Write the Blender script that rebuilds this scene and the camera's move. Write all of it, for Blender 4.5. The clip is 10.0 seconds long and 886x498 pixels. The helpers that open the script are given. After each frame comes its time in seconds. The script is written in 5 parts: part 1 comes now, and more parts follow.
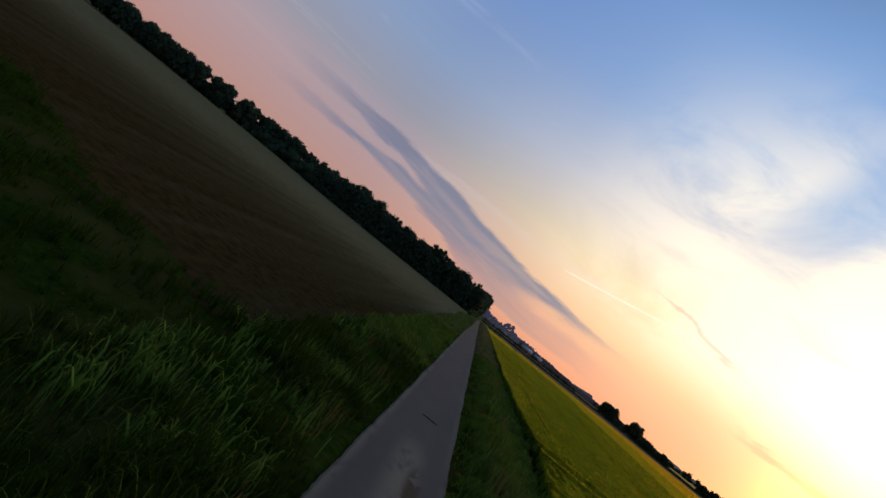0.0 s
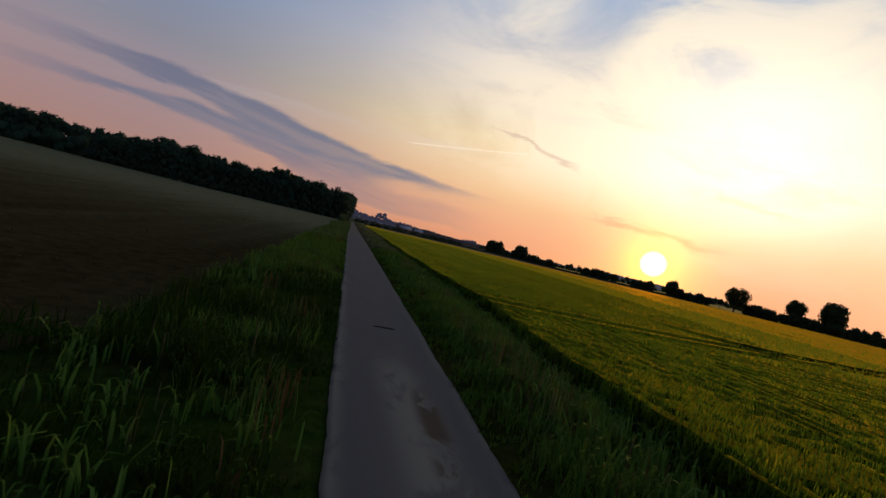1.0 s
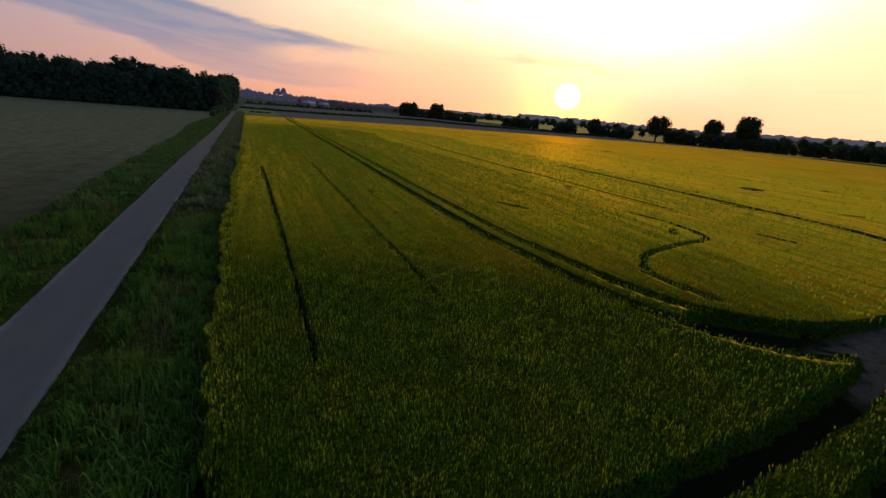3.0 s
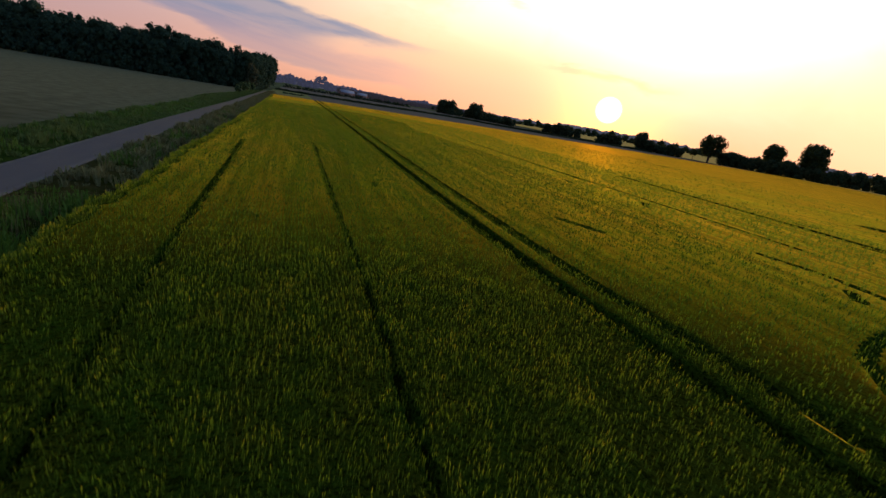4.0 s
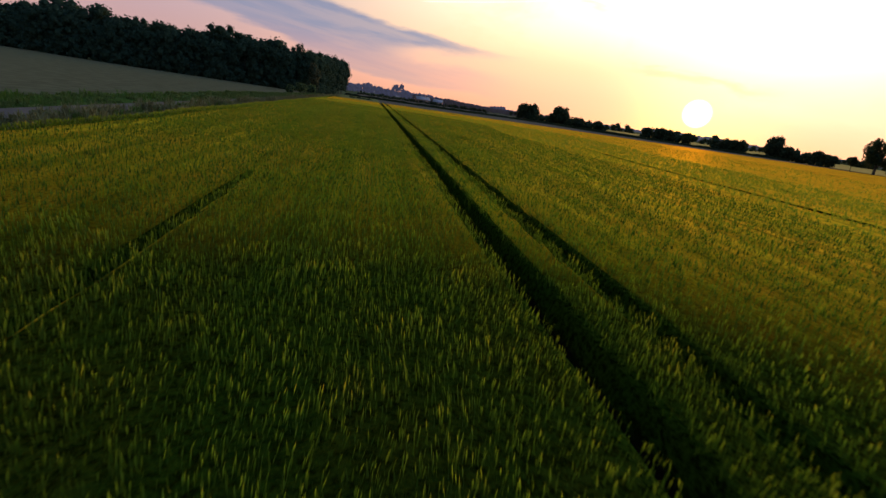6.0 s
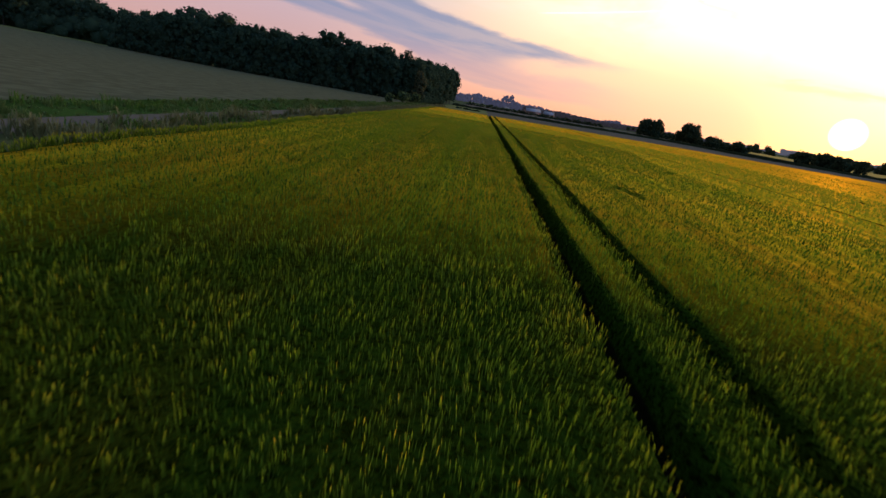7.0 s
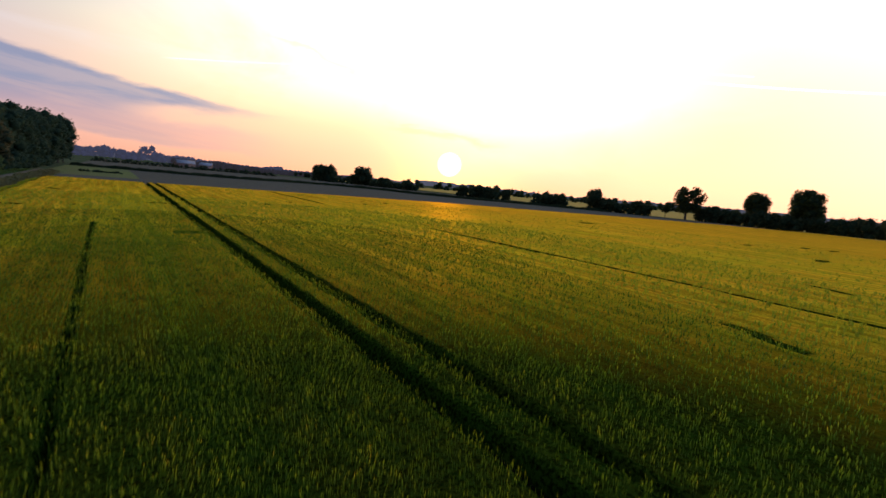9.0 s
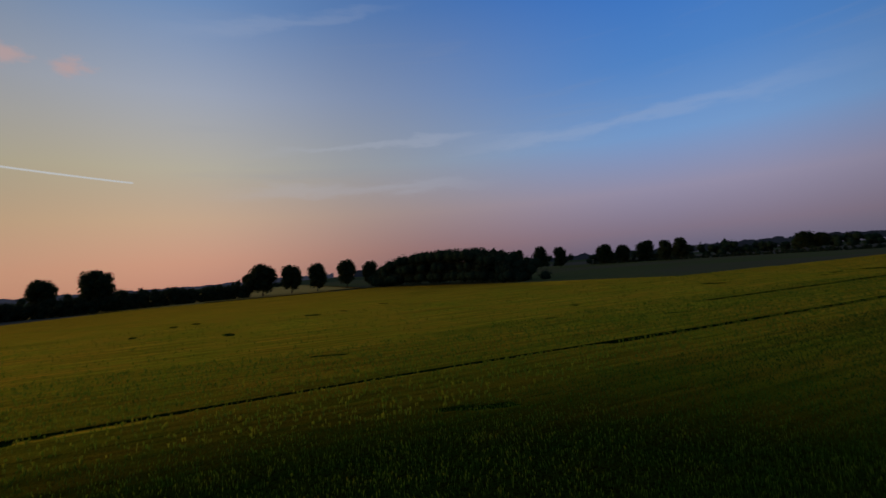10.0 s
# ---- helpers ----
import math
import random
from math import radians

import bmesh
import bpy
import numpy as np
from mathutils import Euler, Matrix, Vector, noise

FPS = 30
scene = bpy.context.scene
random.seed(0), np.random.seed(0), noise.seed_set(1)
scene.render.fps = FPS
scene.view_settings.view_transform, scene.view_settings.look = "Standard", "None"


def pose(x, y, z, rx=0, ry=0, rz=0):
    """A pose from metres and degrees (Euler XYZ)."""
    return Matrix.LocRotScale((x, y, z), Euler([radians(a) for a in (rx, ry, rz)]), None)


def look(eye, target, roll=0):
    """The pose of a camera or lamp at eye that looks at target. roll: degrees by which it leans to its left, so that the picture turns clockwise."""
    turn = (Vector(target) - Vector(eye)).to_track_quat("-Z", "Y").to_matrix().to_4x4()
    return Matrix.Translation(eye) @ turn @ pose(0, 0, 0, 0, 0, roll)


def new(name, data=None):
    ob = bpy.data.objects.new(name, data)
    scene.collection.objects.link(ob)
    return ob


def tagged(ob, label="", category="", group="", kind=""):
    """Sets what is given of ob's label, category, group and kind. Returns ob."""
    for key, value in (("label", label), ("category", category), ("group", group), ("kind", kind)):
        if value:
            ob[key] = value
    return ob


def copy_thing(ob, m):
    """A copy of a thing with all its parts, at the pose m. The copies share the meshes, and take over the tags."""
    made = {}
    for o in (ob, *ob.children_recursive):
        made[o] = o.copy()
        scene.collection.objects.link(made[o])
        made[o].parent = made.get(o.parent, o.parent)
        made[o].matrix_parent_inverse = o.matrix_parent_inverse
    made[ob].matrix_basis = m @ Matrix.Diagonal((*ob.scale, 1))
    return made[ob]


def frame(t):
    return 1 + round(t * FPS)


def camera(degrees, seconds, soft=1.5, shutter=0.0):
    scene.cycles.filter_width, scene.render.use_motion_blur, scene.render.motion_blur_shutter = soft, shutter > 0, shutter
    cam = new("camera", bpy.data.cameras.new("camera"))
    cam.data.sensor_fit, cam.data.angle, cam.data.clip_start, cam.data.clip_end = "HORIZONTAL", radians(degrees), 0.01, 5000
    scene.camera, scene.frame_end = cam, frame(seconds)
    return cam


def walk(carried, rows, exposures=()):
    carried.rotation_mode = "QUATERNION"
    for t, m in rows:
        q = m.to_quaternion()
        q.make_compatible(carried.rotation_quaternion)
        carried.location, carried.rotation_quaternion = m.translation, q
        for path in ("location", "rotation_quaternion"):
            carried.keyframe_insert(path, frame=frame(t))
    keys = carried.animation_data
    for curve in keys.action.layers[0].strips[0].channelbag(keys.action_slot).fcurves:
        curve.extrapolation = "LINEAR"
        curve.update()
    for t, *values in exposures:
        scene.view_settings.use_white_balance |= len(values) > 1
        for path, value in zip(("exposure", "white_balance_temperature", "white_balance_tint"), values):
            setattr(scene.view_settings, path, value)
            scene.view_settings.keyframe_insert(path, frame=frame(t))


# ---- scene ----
cam = camera(85.91, 10.0, soft=1.5, shutter=0.05)
PATH = [
    (0, look((-0.905, -5.771, 4.915), (-3.825, 13.983, 6.031), 38.40)),
    (0.5, look((-1.515, -4.233, 2.064), (-1.271, 15.744, 2.996), 26.09)),
    (1, look((-1.904, -1.507, 3.581), (2.139, 18.075, 3.133), 13.32)),
    (1.5, look((-0.789, 3.645, 6.635), (6.382, 22.134, 4.040), 2.19)),
    (2, look((1.575, 9.386, 9.019), (9.882, 27.073, 4.758), -3.36)),
    (2.5, look((4.401, 14.947, 9.792), (12.538, 32.459, 4.583), -1.24)),
    (3, look((7.602, 21.041, 9.225), (14.998, 38.770, 3.660), 4.45)),
    (3.2, look((8.795, 23.732, 8.530), (15.864, 41.579, 2.919), 6.25)),
    (4.3, look((14.462, 40.526, 6.125), (20.844, 58.624, 0.492), 9.64)),
    (4.5, look((15.240, 44.028, 5.719), (21.557, 62.186, 0.208), 9.53)),
    (5, look((17.073, 53.351, 4.954), (23.246, 71.540, -0.619), 9.66)),
    (5.5, look((18.605, 63.820, 4.403), (24.355, 82.124, -1.246), 9.08)),
    (6, look((19.945, 74.015, 3.958), (23.462, 92.825, -1.858), 8.34)),
    (6.2, look((20.244, 78.271, 3.862), (22.739, 97.259, -1.901), 8.14)),
    (7.3, look((20.400, 104.598, 4.378), (19.509, 123.631, -1.700), 9.80)),
    (7.5, look((20.390, 109.093, 4.395), (19.539, 128.131, -1.673), 9.48)),
    (8, look((19.482, 120.043, 4.764), (20.272, 139.149, -1.097), 7.55)),
    (8.5, look((17.816, 129.662, 5.498), (22.520, 148.342, 0.121), 4.62)),
    (9, look((16.810, 139.155, 5.929), (28.296, 155.316, 3.308), 5.24)),
    (9.2, look((16.791, 142.859, 6.178), (31.936, 155.835, 4.674), 6.33)),
    (9.5, look((17.196, 148.393, 6.832), (36.084, 154.870, 5.707), 7.43)),
    (9.7, look((17.482, 152.089, 7.248), (37.432, 153.370, 6.652), 5.57)),
    (9.8, look((17.631, 153.938, 7.454), (37.570, 152.400, 7.231), 3.60)),
    (10, look((17.946, 157.635, 7.866), (36.484, 150.169, 8.635), -4.60)),
]
# seconds, stops, kelvin, tint
EXPOSURES = [(0.0, 0.1, 6900, 10), (0.5, 0.0, 6850, 10), (1.0, -0.24, 6950, 11), (1.5, -0.4, 6800, 11), (2.0, -0.16, 6550, 9), (2.5, 0.14, 6450, 8), (3.0, 0.28, 6450, 9),
             (5.0, 0.36, 6450, 10), (7.5, 0.62, 6450, 10), (8.6, 0.65, 6300, 10), (9.2, 0.25, 6200, 10), (9.5, -0.72, 5900, 7), (9.8, -1.2, 5650, 8), (10.0, -1.34, 5650, 7)]
walk(cam, PATH, EXPOSURES)

# ---------------------------------------------------------------- light
SUN_AZ, SUN_EL = 35.25, 2.55
SUN_DIR = Vector((math.sin(radians(SUN_AZ)) * math.cos(radians(SUN_EL)), math.cos(radians(SUN_AZ)) * math.cos(radians(SUN_EL)), math.sin(radians(SUN_EL))))


def lin(r, g, b):
    return tuple(((c / 255 + 0.055) / 1.055) ** 2.4 if c > 10 else c / 255 / 12.92 for c in (r, g, b))


class Nodes:
    """Short hand for node trees."""

    def __init__(self, tree):
        self.t = tree
        tree.nodes.clear()

    def add(self, kind, **props):
        n = self.t.nodes.new(kind)
        for k, v in props.items():
            if k == "ins":
                for key, val in v.items():
                    self.put(n.inputs[key], val)
            else:
                setattr(n, k, v)
        return n

    def put(self, socket, val):
        if hasattr(val, "is_output"):
            self.t.links.new(val, socket)
        elif isinstance(val, (tuple, list)) and socket.type == "RGBA" and len(val) == 3:
            socket.default_value = (*val, 1)
        else:
            socket.default_value = val

    def m(self, op, a, b=0.0, c=0.0, clamp=False):
        n = self.add("ShaderNodeMath", operation=op, use_clamp=clamp)
        for i, v in enumerate((a, b, c)):
            self.put(n.inputs[i], v)
        return n.outputs[0]

    def step(self, v, lo, hi, a=0.0, b=1.0):
        n = self.add("ShaderNodeMapRange", interpolation_type="SMOOTHSTEP")
        for i, q in enumerate((v, lo, hi, a, b)):
            self.put(n.inputs[i], q)
        return n.outputs[0]

    def ramp(self, v, stops):
        n = self.add("ShaderNodeValToRGB")
        e = n.color_ramp.elements
        while len(e) < len(stops):
            e.new(0.5)
        for el, (pos, col) in zip(e, stops):
            el.position = pos
            el.color = (*col, 1)
        self.put(n.inputs[0], v)
        return n.outputs[0]

    def mix(self, fac, a, b, mode="MIX"):
        n = self.add("ShaderNodeMix", data_type="RGBA", blend_type=mode, clamp_factor=True)
        self.put(n.inputs[0], fac)
        self.put(n.inputs[6], a)
        self.put(n.inputs[7], b)
        return n.outputs[2]

    def noise(self, vec, scale, detail=3.0, rough=0.55, distort=0.0):
        n = self.add("ShaderNodeTexNoise")
        self.put(n.inputs["Vector"], vec)
        for k, v in (("Scale", scale), ("Detail", detail), ("Roughness", rough), ("Distortion", distort)):
            n.inputs[k].default_value = v
        return n.outputs["Fac"]

    def xyz(self, x, y, z):
        n = self.add("ShaderNodeCombineXYZ")
        for i, v in enumerate((x, y, z)):
            self.put(n.inputs[i], v)
        return n.outputs[0]

    def split(self, v):
        n = self.add("ShaderNodeSeparateXYZ")
        self.put(n.inputs[0], v)
        return n.outputs


def build_world():
    world = bpy.data.worlds.new("evening_sky")
    scene.world = world
    world.use_nodes = True
    n = Nodes(world.node_tree)
    d = n.add("ShaderNodeTexCoord").outputs["Generated"]
    x, y, z = n.split(d)
    el = n.m("MULTIPLY", n.m("ARCSINE", z), 57.2958)
    az = n.m("MULTIPLY", n.m("ARCTAN2", x, y), 57.2958)
    daz = n.m("ABSOLUTE", n.m("SUBTRACT", az, SUN_AZ))
    off = n.m("MAXIMUM", n.m("MULTIPLY", n.m("SUBTRACT", SUN_AZ, az), 1.75), n.m("SUBTRACT", az, SUN_AZ))
    dot = n.add("ShaderNodeVectorMath", operation="DOT_PRODUCT")
    n.put(dot.inputs[0], d)
    dot.inputs[1].default_value = SUN_DIR
    ang = n.m("MULTIPLY", n.m("ARCCOSINE", n.m("MINIMUM", dot.outputs["Value"], 1.0)), 57.2958)
    e = n.m("DIVIDE", el, 45.0, clamp=True)
    sunward = n.ramp(e, [(0.0, lin(221, 132, 114)), (0.06, lin(242, 160, 122)), (0.16, lin(253, 202, 146)), (0.28, lin(252, 225, 174)),
                         (0.45, lin(224, 218, 216)), (0.65, lin(156, 184, 222)), (1.0, lin(108, 152, 212))])
    away = n.ramp(e, [(0.0, lin(98, 90, 112)), (0.05, lin(128, 106, 120)), (0.15, lin(150, 136, 152)), (0.28, lin(122, 150, 188)),
                      (0.45, lin(86, 128, 184)), (0.68, lin(56, 106, 178)), (1.0, lin(38, 84, 160))])
    west = n.ramp(e, [(0.0, lin(150, 108, 112)), (0.06, lin(168, 124, 124)), (0.2, lin(164, 143, 152)), (0.3, lin(140, 142, 160)),
                      (0.45, lin(126, 148, 186)), (0.7, lin(104, 138, 196)), (1.0, lin(84, 124, 188))])
    away = n.mix(n.step(az, SUN_AZ + 4, SUN_AZ - 4), away, west)
    sky = n.mix(n.step(off, 24.0, 104.0), sunward, away)
    bright = n.add("ShaderNodeVectorMath", operation="SCALE")
    n.put(bright.inputs[0], sky)
    n.put(bright.inputs["Scale"], n.m("MULTIPLY", n.step(n.m("SUBTRACT", az, SUN_AZ), 24.0, 54.0, 1.0, 1.55), n.step(n.m("SUBTRACT", az, SUN_AZ), 64.0, 104.0, 1.0, 1.6)))
    sky = bright.outputs[0]
    # afterglow low over the land to the right of the sun
    c = n.add("ShaderNodeVectorMath", operation="SCALE")
    c.inputs[0].default_value = (1.0, 0.56, 0.26)
    n.put(c.inputs["Scale"], n.m("MULTIPLY", n.m("MULTIPLY", n.step(az, 40.0, 62.0, 0.0, 0.42), n.step(az, 116.0, 80.0)), n.step(el, 13.0, 1.0)))
    sky = n.mix(1.0, sky, c.outputs[0], "ADD")
    # the sky dims towards the point opposite the sun
    flat = n.m("MULTIPLY", n.m("ADD", n.m("MULTIPLY", x, math.sin(radians(SUN_AZ))), n.m("MULTIPLY", y, math.cos(radians(SUN_AZ)))), n.m("INVERSE_SQRT", n.m("MAXIMUM", n.m("ADD", n.m("MULTIPLY", x, x), n.m("MULTIPLY", y, y)), 0.0001)))
    dim = n.add("ShaderNodeVectorMath", operation="SCALE")
    n.put(dim.inputs[0], sky)
    n.put(dim.inputs["Scale"], n.step(flat, -0.3, -0.97, 1.0, 0.35))
    sky = dim.outputs[0]
    # thin bright veil over the sun, torn by noise
    warp = n.noise(n.xyz(n.m("MULTIPLY", az, 0.03), n.m("MULTIPLY", el, 0.06), 3.1), 2.2, 5.0, 0.6, 0.6)
    veil = n.m("MULTIPLY", n.step(daz, 40.0, 8.0), n.m("MULTIPLY", n.step(el, 5.0, 13.0), n.step(el, 42.0, 24.0)))
    veil = n.m("MULTIPLY", veil, n.step(warp, 0.26, 0.58))
    wedge = n.m("MULTIPLY", n.step(n.m("ABSOLUTE", n.m("SUBTRACT", n.m("SUBTRACT", az, 22.0), n.m("MULTIPLY", n.m("SUBTRACT", el, 24.0), 0.6))), 7.0, 1.5), n.step(el, 19.0, 26.0))
    veil = n.m("MULTIPLY", veil, n.m("SUBTRACT", 1.0, n.m("MULTIPLY", wedge, 0.75)))
    sky = n.mix(n.m("MULTIPLY", veil, 0.85), sky, (1.22, 1.08, 0.85))
    # brightest part of the veil, above the sun
    dx, dy = n.m("MULTIPLY", n.m("SUBTRACT", az, 39.0), 0.9), n.m("SUBTRACT", el, 14.0)
    core = n.step(n.m("SQRT", n.m("ADD", n.m("MULTIPLY", dx, dx), n.m("MULTIPLY", dy, dy))), 17.0, 2.0)
    c = n.add("ShaderNodeVectorMath", operation="SCALE")
    c.inputs[0].default_value = (1.0, 0.92, 0.7)
    n.put(c.inputs["Scale"], n.m("MULTIPLY", core, 0.28))
    sky = n.mix(1.0, sky, c.outputs[0], "ADD")
    # bright sheet of cloud to the right of the sun
    dx, dy = n.m("MULTIPLY", n.m("SUBTRACT", az, 46.0), 0.85), n.m("MULTIPLY", n.m("SUBTRACT", el, 14.0), 1.2)
    sheet = n.step(n.m("ADD", n.m("SQRT", n.m("ADD", n.m("MULTIPLY", dx, dx), n.m("MULTIPLY", dy, dy))), n.m("MULTIPLY", n.m("SUBTRACT", warp, 0.5), 12.0)), 17.0, 1.0)
    c = n.add("ShaderNodeVectorMath", operation="SCALE")
    c.inputs[0].default_value = (1.0, 0.95, 0.86)
    n.put(c.inputs["Scale"], n.m("MULTIPLY", sheet, 0.3))
    sky = n.mix(1.0, sky, c.outputs[0], "ADD")
    # faint high streaks, all round
    streak = n.noise(n.xyz(n.m("MULTIPLY", az, 0.02), n.m("MULTIPLY", n.m("ADD", el, n.m("MULTIPLY", az, -0.02)), 0.22), 7.0), 1.6, 6.0, 0.62, 0.4)
    streak = n.m("MULTIPLY", n.step(streak, 0.54, 0.74), n.m("MULTIPLY", n.step(el, 6.0, 12.0), n.step(el, 34.0, 22.0)))
    sky = n.mix(n.m("MULTIPLY", streak, 0.16), sky, lin(214, 214, 226))
    # blue-grey cloud bank that thins out towards the sun
    edge = n.noise(n.xyz(n.m("MULTIPLY", az, 0.11), n.m("MULTIPLY", el, 0.5), 1.0), 1.1, 5.0, 0.6, 0.3)
    wob = n.m("MULTIPLY", n.m("SUBTRACT", edge, 0.5), 3.6)
    e2 = n.m("ADD", el, wob)

    def bank(az0, el0, az1, el1, thick0, thick1, soft, fade0, fade1, fade2, fade3):
        f = n.m("DIVIDE", n.m("SUBTRACT", az, az0), az1 - az0)
        mid = n.m("ADD", n.m("MULTIPLY", f, el1 - el0), el0)
        th = n.m("ADD", n.m("MULTIPLY", f, thick1 - thick0), thick0)
        q = n.m("DIVIDE", n.m("ABSOLUTE", n.m("SUBTRACT", e2, mid)), th)
        body = n.step(q, 1.0 + soft, 1.0 - soft)
        return n.m("MULTIPLY", body, n.m("MULTIPLY", n.step(az, fade0, fade1), n.step(az, fade3, fade2)))

    strand = n.noise(n.xyz(n.m("MULTIPLY", az, 0.05), n.m("MULTIPLY", n.m("ADD", el, n.m("MULTIPLY", az, 0.11)), 0.42), 5.0), 1.5, 5.0, 0.6, 0.5)
    strand = n.step(strand, 0.36, 0.6)
    span = n.m("DIVIDE", n.m("ADD", az, 40.0), 60.0, clamp=True)

    def outline(pts):
        return n.m("MULTIPLY", n.ramp(span, [((a + 40) / 60, (v / 20,) * 3) for a, v in pts]), 20.0)

    top = outline([(-30, 10.6), (-21, 10.6), (-17, 10.5), (-13, 10.0), (-8.4, 9.1), (-3.2, 8.1), (2.5, 7.15), (8.6, 6.5), (14.5, 6.0), (18, 5.8)])
    low = outline([(-38, 6.4), (-24, 6.5), (-19.5, 6.2), (-15.5, 5.6), (-10, 4.5), (-6.5, 3.2), (-3, 2.2), (4, 1.5), (16, 1.2)])
    cleft_top = outline([(-30, 9.3), (-21, 8.9), (-19, 8.6), (-17.4, 8.2), (-15.4, 7.8), (-12.5, 7.35)])
    cleft_low = outline([(-30, 7.5), (-21, 7.4), (-17.4, 7.5), (-15.4, 7.35), (-12.5, 7.3)])
    e3 = n.m("ADD", el, n.m("MULTIPLY", n.m("SUBTRACT", edge, 0.5), 2.0))

    def within(lower, upper, soft):
        return n.m("MULTIPLY", n.step(n.m("SUBTRACT", upper, e3), -soft, soft), n.step(n.m("SUBTRACT", e3, lower), -soft, soft))

    fade = n.m("MULTIPLY", n.step(az, 18.5, 5.0), n.step(az, -38.0, -22.0))
    cleft = n.m("MULTIPLY", within(cleft_low, cleft_top, 0.3), n.step(az, -13.0, -16.5))
    gap = n.m("MULTIPLY", within(n.m("ADD", low, 2.4), 5.5, 0.6), n.step(az, -1.0, 6.0))
    thin = n.m("MULTIPLY", n.step(az, -3.0, 8.0), n.step(e3, 5.0, 4.2))
    b1 = n.m("MULTIPLY", n.m("MULTIPLY", fade, within(low, top, 0.35)), n.m("SUBTRACT", 1.0, n.m("MULTIPLY", n.m("MAXIMUM", cleft, gap), 0.85)))
    b1 = n.m("MULTIPLY", b1, n.m("SUBTRACT", 1.0, n.m("MULTIPLY", thin, 0.3)))
    b4 = bank(27.0, 6.6, 41.0, 5.2, 0.25, 0.5, 0.9, 26.0, 31.0, 38.0, 43.0)
    b5 = bank(15.0, 14.2, 25.0, 11.3, 0.14, 0.34, 0.9, 13.0, 17.0, 23.0, 26.0)
    b6 = bank(39.0, 10.9, 48.0, 9.0, 0.2, 0.3, 0.9, 38.0, 41.0, 45.0, 49.0)
    grey = n.m("MULTIPLY", b1, n.m("ADD", 0.76, n.m("MULTIPLY", strand, 0.24)))
    sky = n.mix(n.m("MULTIPLY", grey, 0.9), sky, n.mix(n.step(el, 2.5, 6.5), lin(160, 120, 128), lin(106, 110, 138)))
    for args, k in (((92.0, 14.6, 116.0, 15.0, 0.25, 0.4, 0.95, 88.0, 102.0, 112.0, 121.0), 0.22), ((114.0, 13.7, 150.0, 15.2, 0.5, 0.6, 0.95, 111.0, 124.0, 140.0, 160.0), 0.18),
                    ((84.0, 26.2, 106.0, 29.2, 0.7, 0.4, 0.95, 78.0, 92.0, 100.0, 112.0), 0.13), ((88.0, 10.0, 116.0, 9.7, 0.6, 0.5, 0.95, 84.0, 96.0, 108.0, 122.0), 0.18)):
        sky = n.mix(n.m("MULTIPLY", bank(*args), k), sky, (1.2, 1.14, 1.2))
    sky = n.mix(n.m("MULTIPLY", b4, 0.6), sky, lin(214, 138, 120))
    sky = n.mix(n.m("MULTIPLY", n.m("MAXIMUM", b5, n.m("MULTIPLY", b6, 0.6)), 0.45), sky, lin(196, 158, 150))
    # pink puffs
    pn = n.m("SUBTRACT", n.noise(n.xyz(n.m("MULTIPLY", az, 0.2), n.m("MULTIPLY", el, 0.4), 2.0), 1.6, 5.0, 0.65), 0.5)
    for paz, pel in ((69.4, 21.7), (74.6, 21.3)):
        dx, dy = n.m("MULTIPLY", n.m("SUBTRACT", az, paz), 0.5), n.m("SUBTRACT", el, pel)
        q = n.m("ADD", n.m("SQRT", n.m("ADD", n.m("MULTIPLY", dx, dx), n.m("MULTIPLY", dy, dy))), n.m("MULTIPLY", pn, 3.0))
        sky = n.mix(n.m("MULTIPLY", n.step(q, 1.25, 0.2), 0.7), sky, (1.3, 0.8, 0.66))

    # vapour trails
    def trail(az0, el0, az1, el1, half):
        f = n.m("DIVIDE", n.m("SUBTRACT", az, az0), az1 - az0)
        q = n.m("ABSOLUTE", n.m("SUBTRACT", el, n.m("ADD", n.m("MULTIPLY", f, el1 - el0), el0)))
        return n.m("MULTIPLY", n.step(q, half, half * 0.3), n.m("MULTIPLY", n.step(f, 0.0, 0.12), n.step(f, 1.0, 0.99)))

    for args, k in (((4.0, 9.95, 19.0, 11.85, 0.1), 0.28), ((41.0, 13.95, 56.0, 13.42, 0.2), 0.6), ((55.0, 13.45, 79.3, 10.95, 0.12), 1.0), ((58.0, 14.0, 66.0, 13.2, 0.1), 0.4)):
        sky = n.mix(n.m("MULTIPLY", trail(*args), k), sky, (1.35, 1.22, 1.08))
    # glow round the sun
    g1 = n.m("POWER", 2.718, n.m("MULTIPLY", ang, -0.11))
    g2 = n.m("POWER", 2.718, n.m("MULTIPLY", ang, -0.52))
    disc = n.step(ang, 1.5, 0.65)
    for fac, col, k in ((g1, (1.0, 0.62, 0.22), 0.34), (g2, (1.0, 0.6, 0.0), 2.6), (disc, (1.0, 0.95, 0.75), 6.0)):
        c = n.add("ShaderNodeVectorMath", operation="SCALE")
        c.inputs[0].default_value = col
        n.put(c.inputs["Scale"], n.m("MULTIPLY", fac, k))
        sky = n.mix(1.0, sky, c.outputs[0], "ADD")
    # unseen sky overhead: neutral grey added to cut blue fill and deepen shade
    sky = n.mix(n.step(el, 38.0, 60.0), sky, (0.1, 0.11, 0.115))
    # below the horizon: dull land light
    sky = n.mix(n.step(el, 0.0, -3.0), sky, (0.05, 0.05, 0.03))
    nish = n.add("ShaderNodeTexSky", sky_type="NISHITA", sun_disc=False)
    nish.dust_density, nish.air_density = 0.05, 0.6
    nish.sun_elevation, nish.sun_rotation = radians(SUN_EL), radians(SUN_AZ)
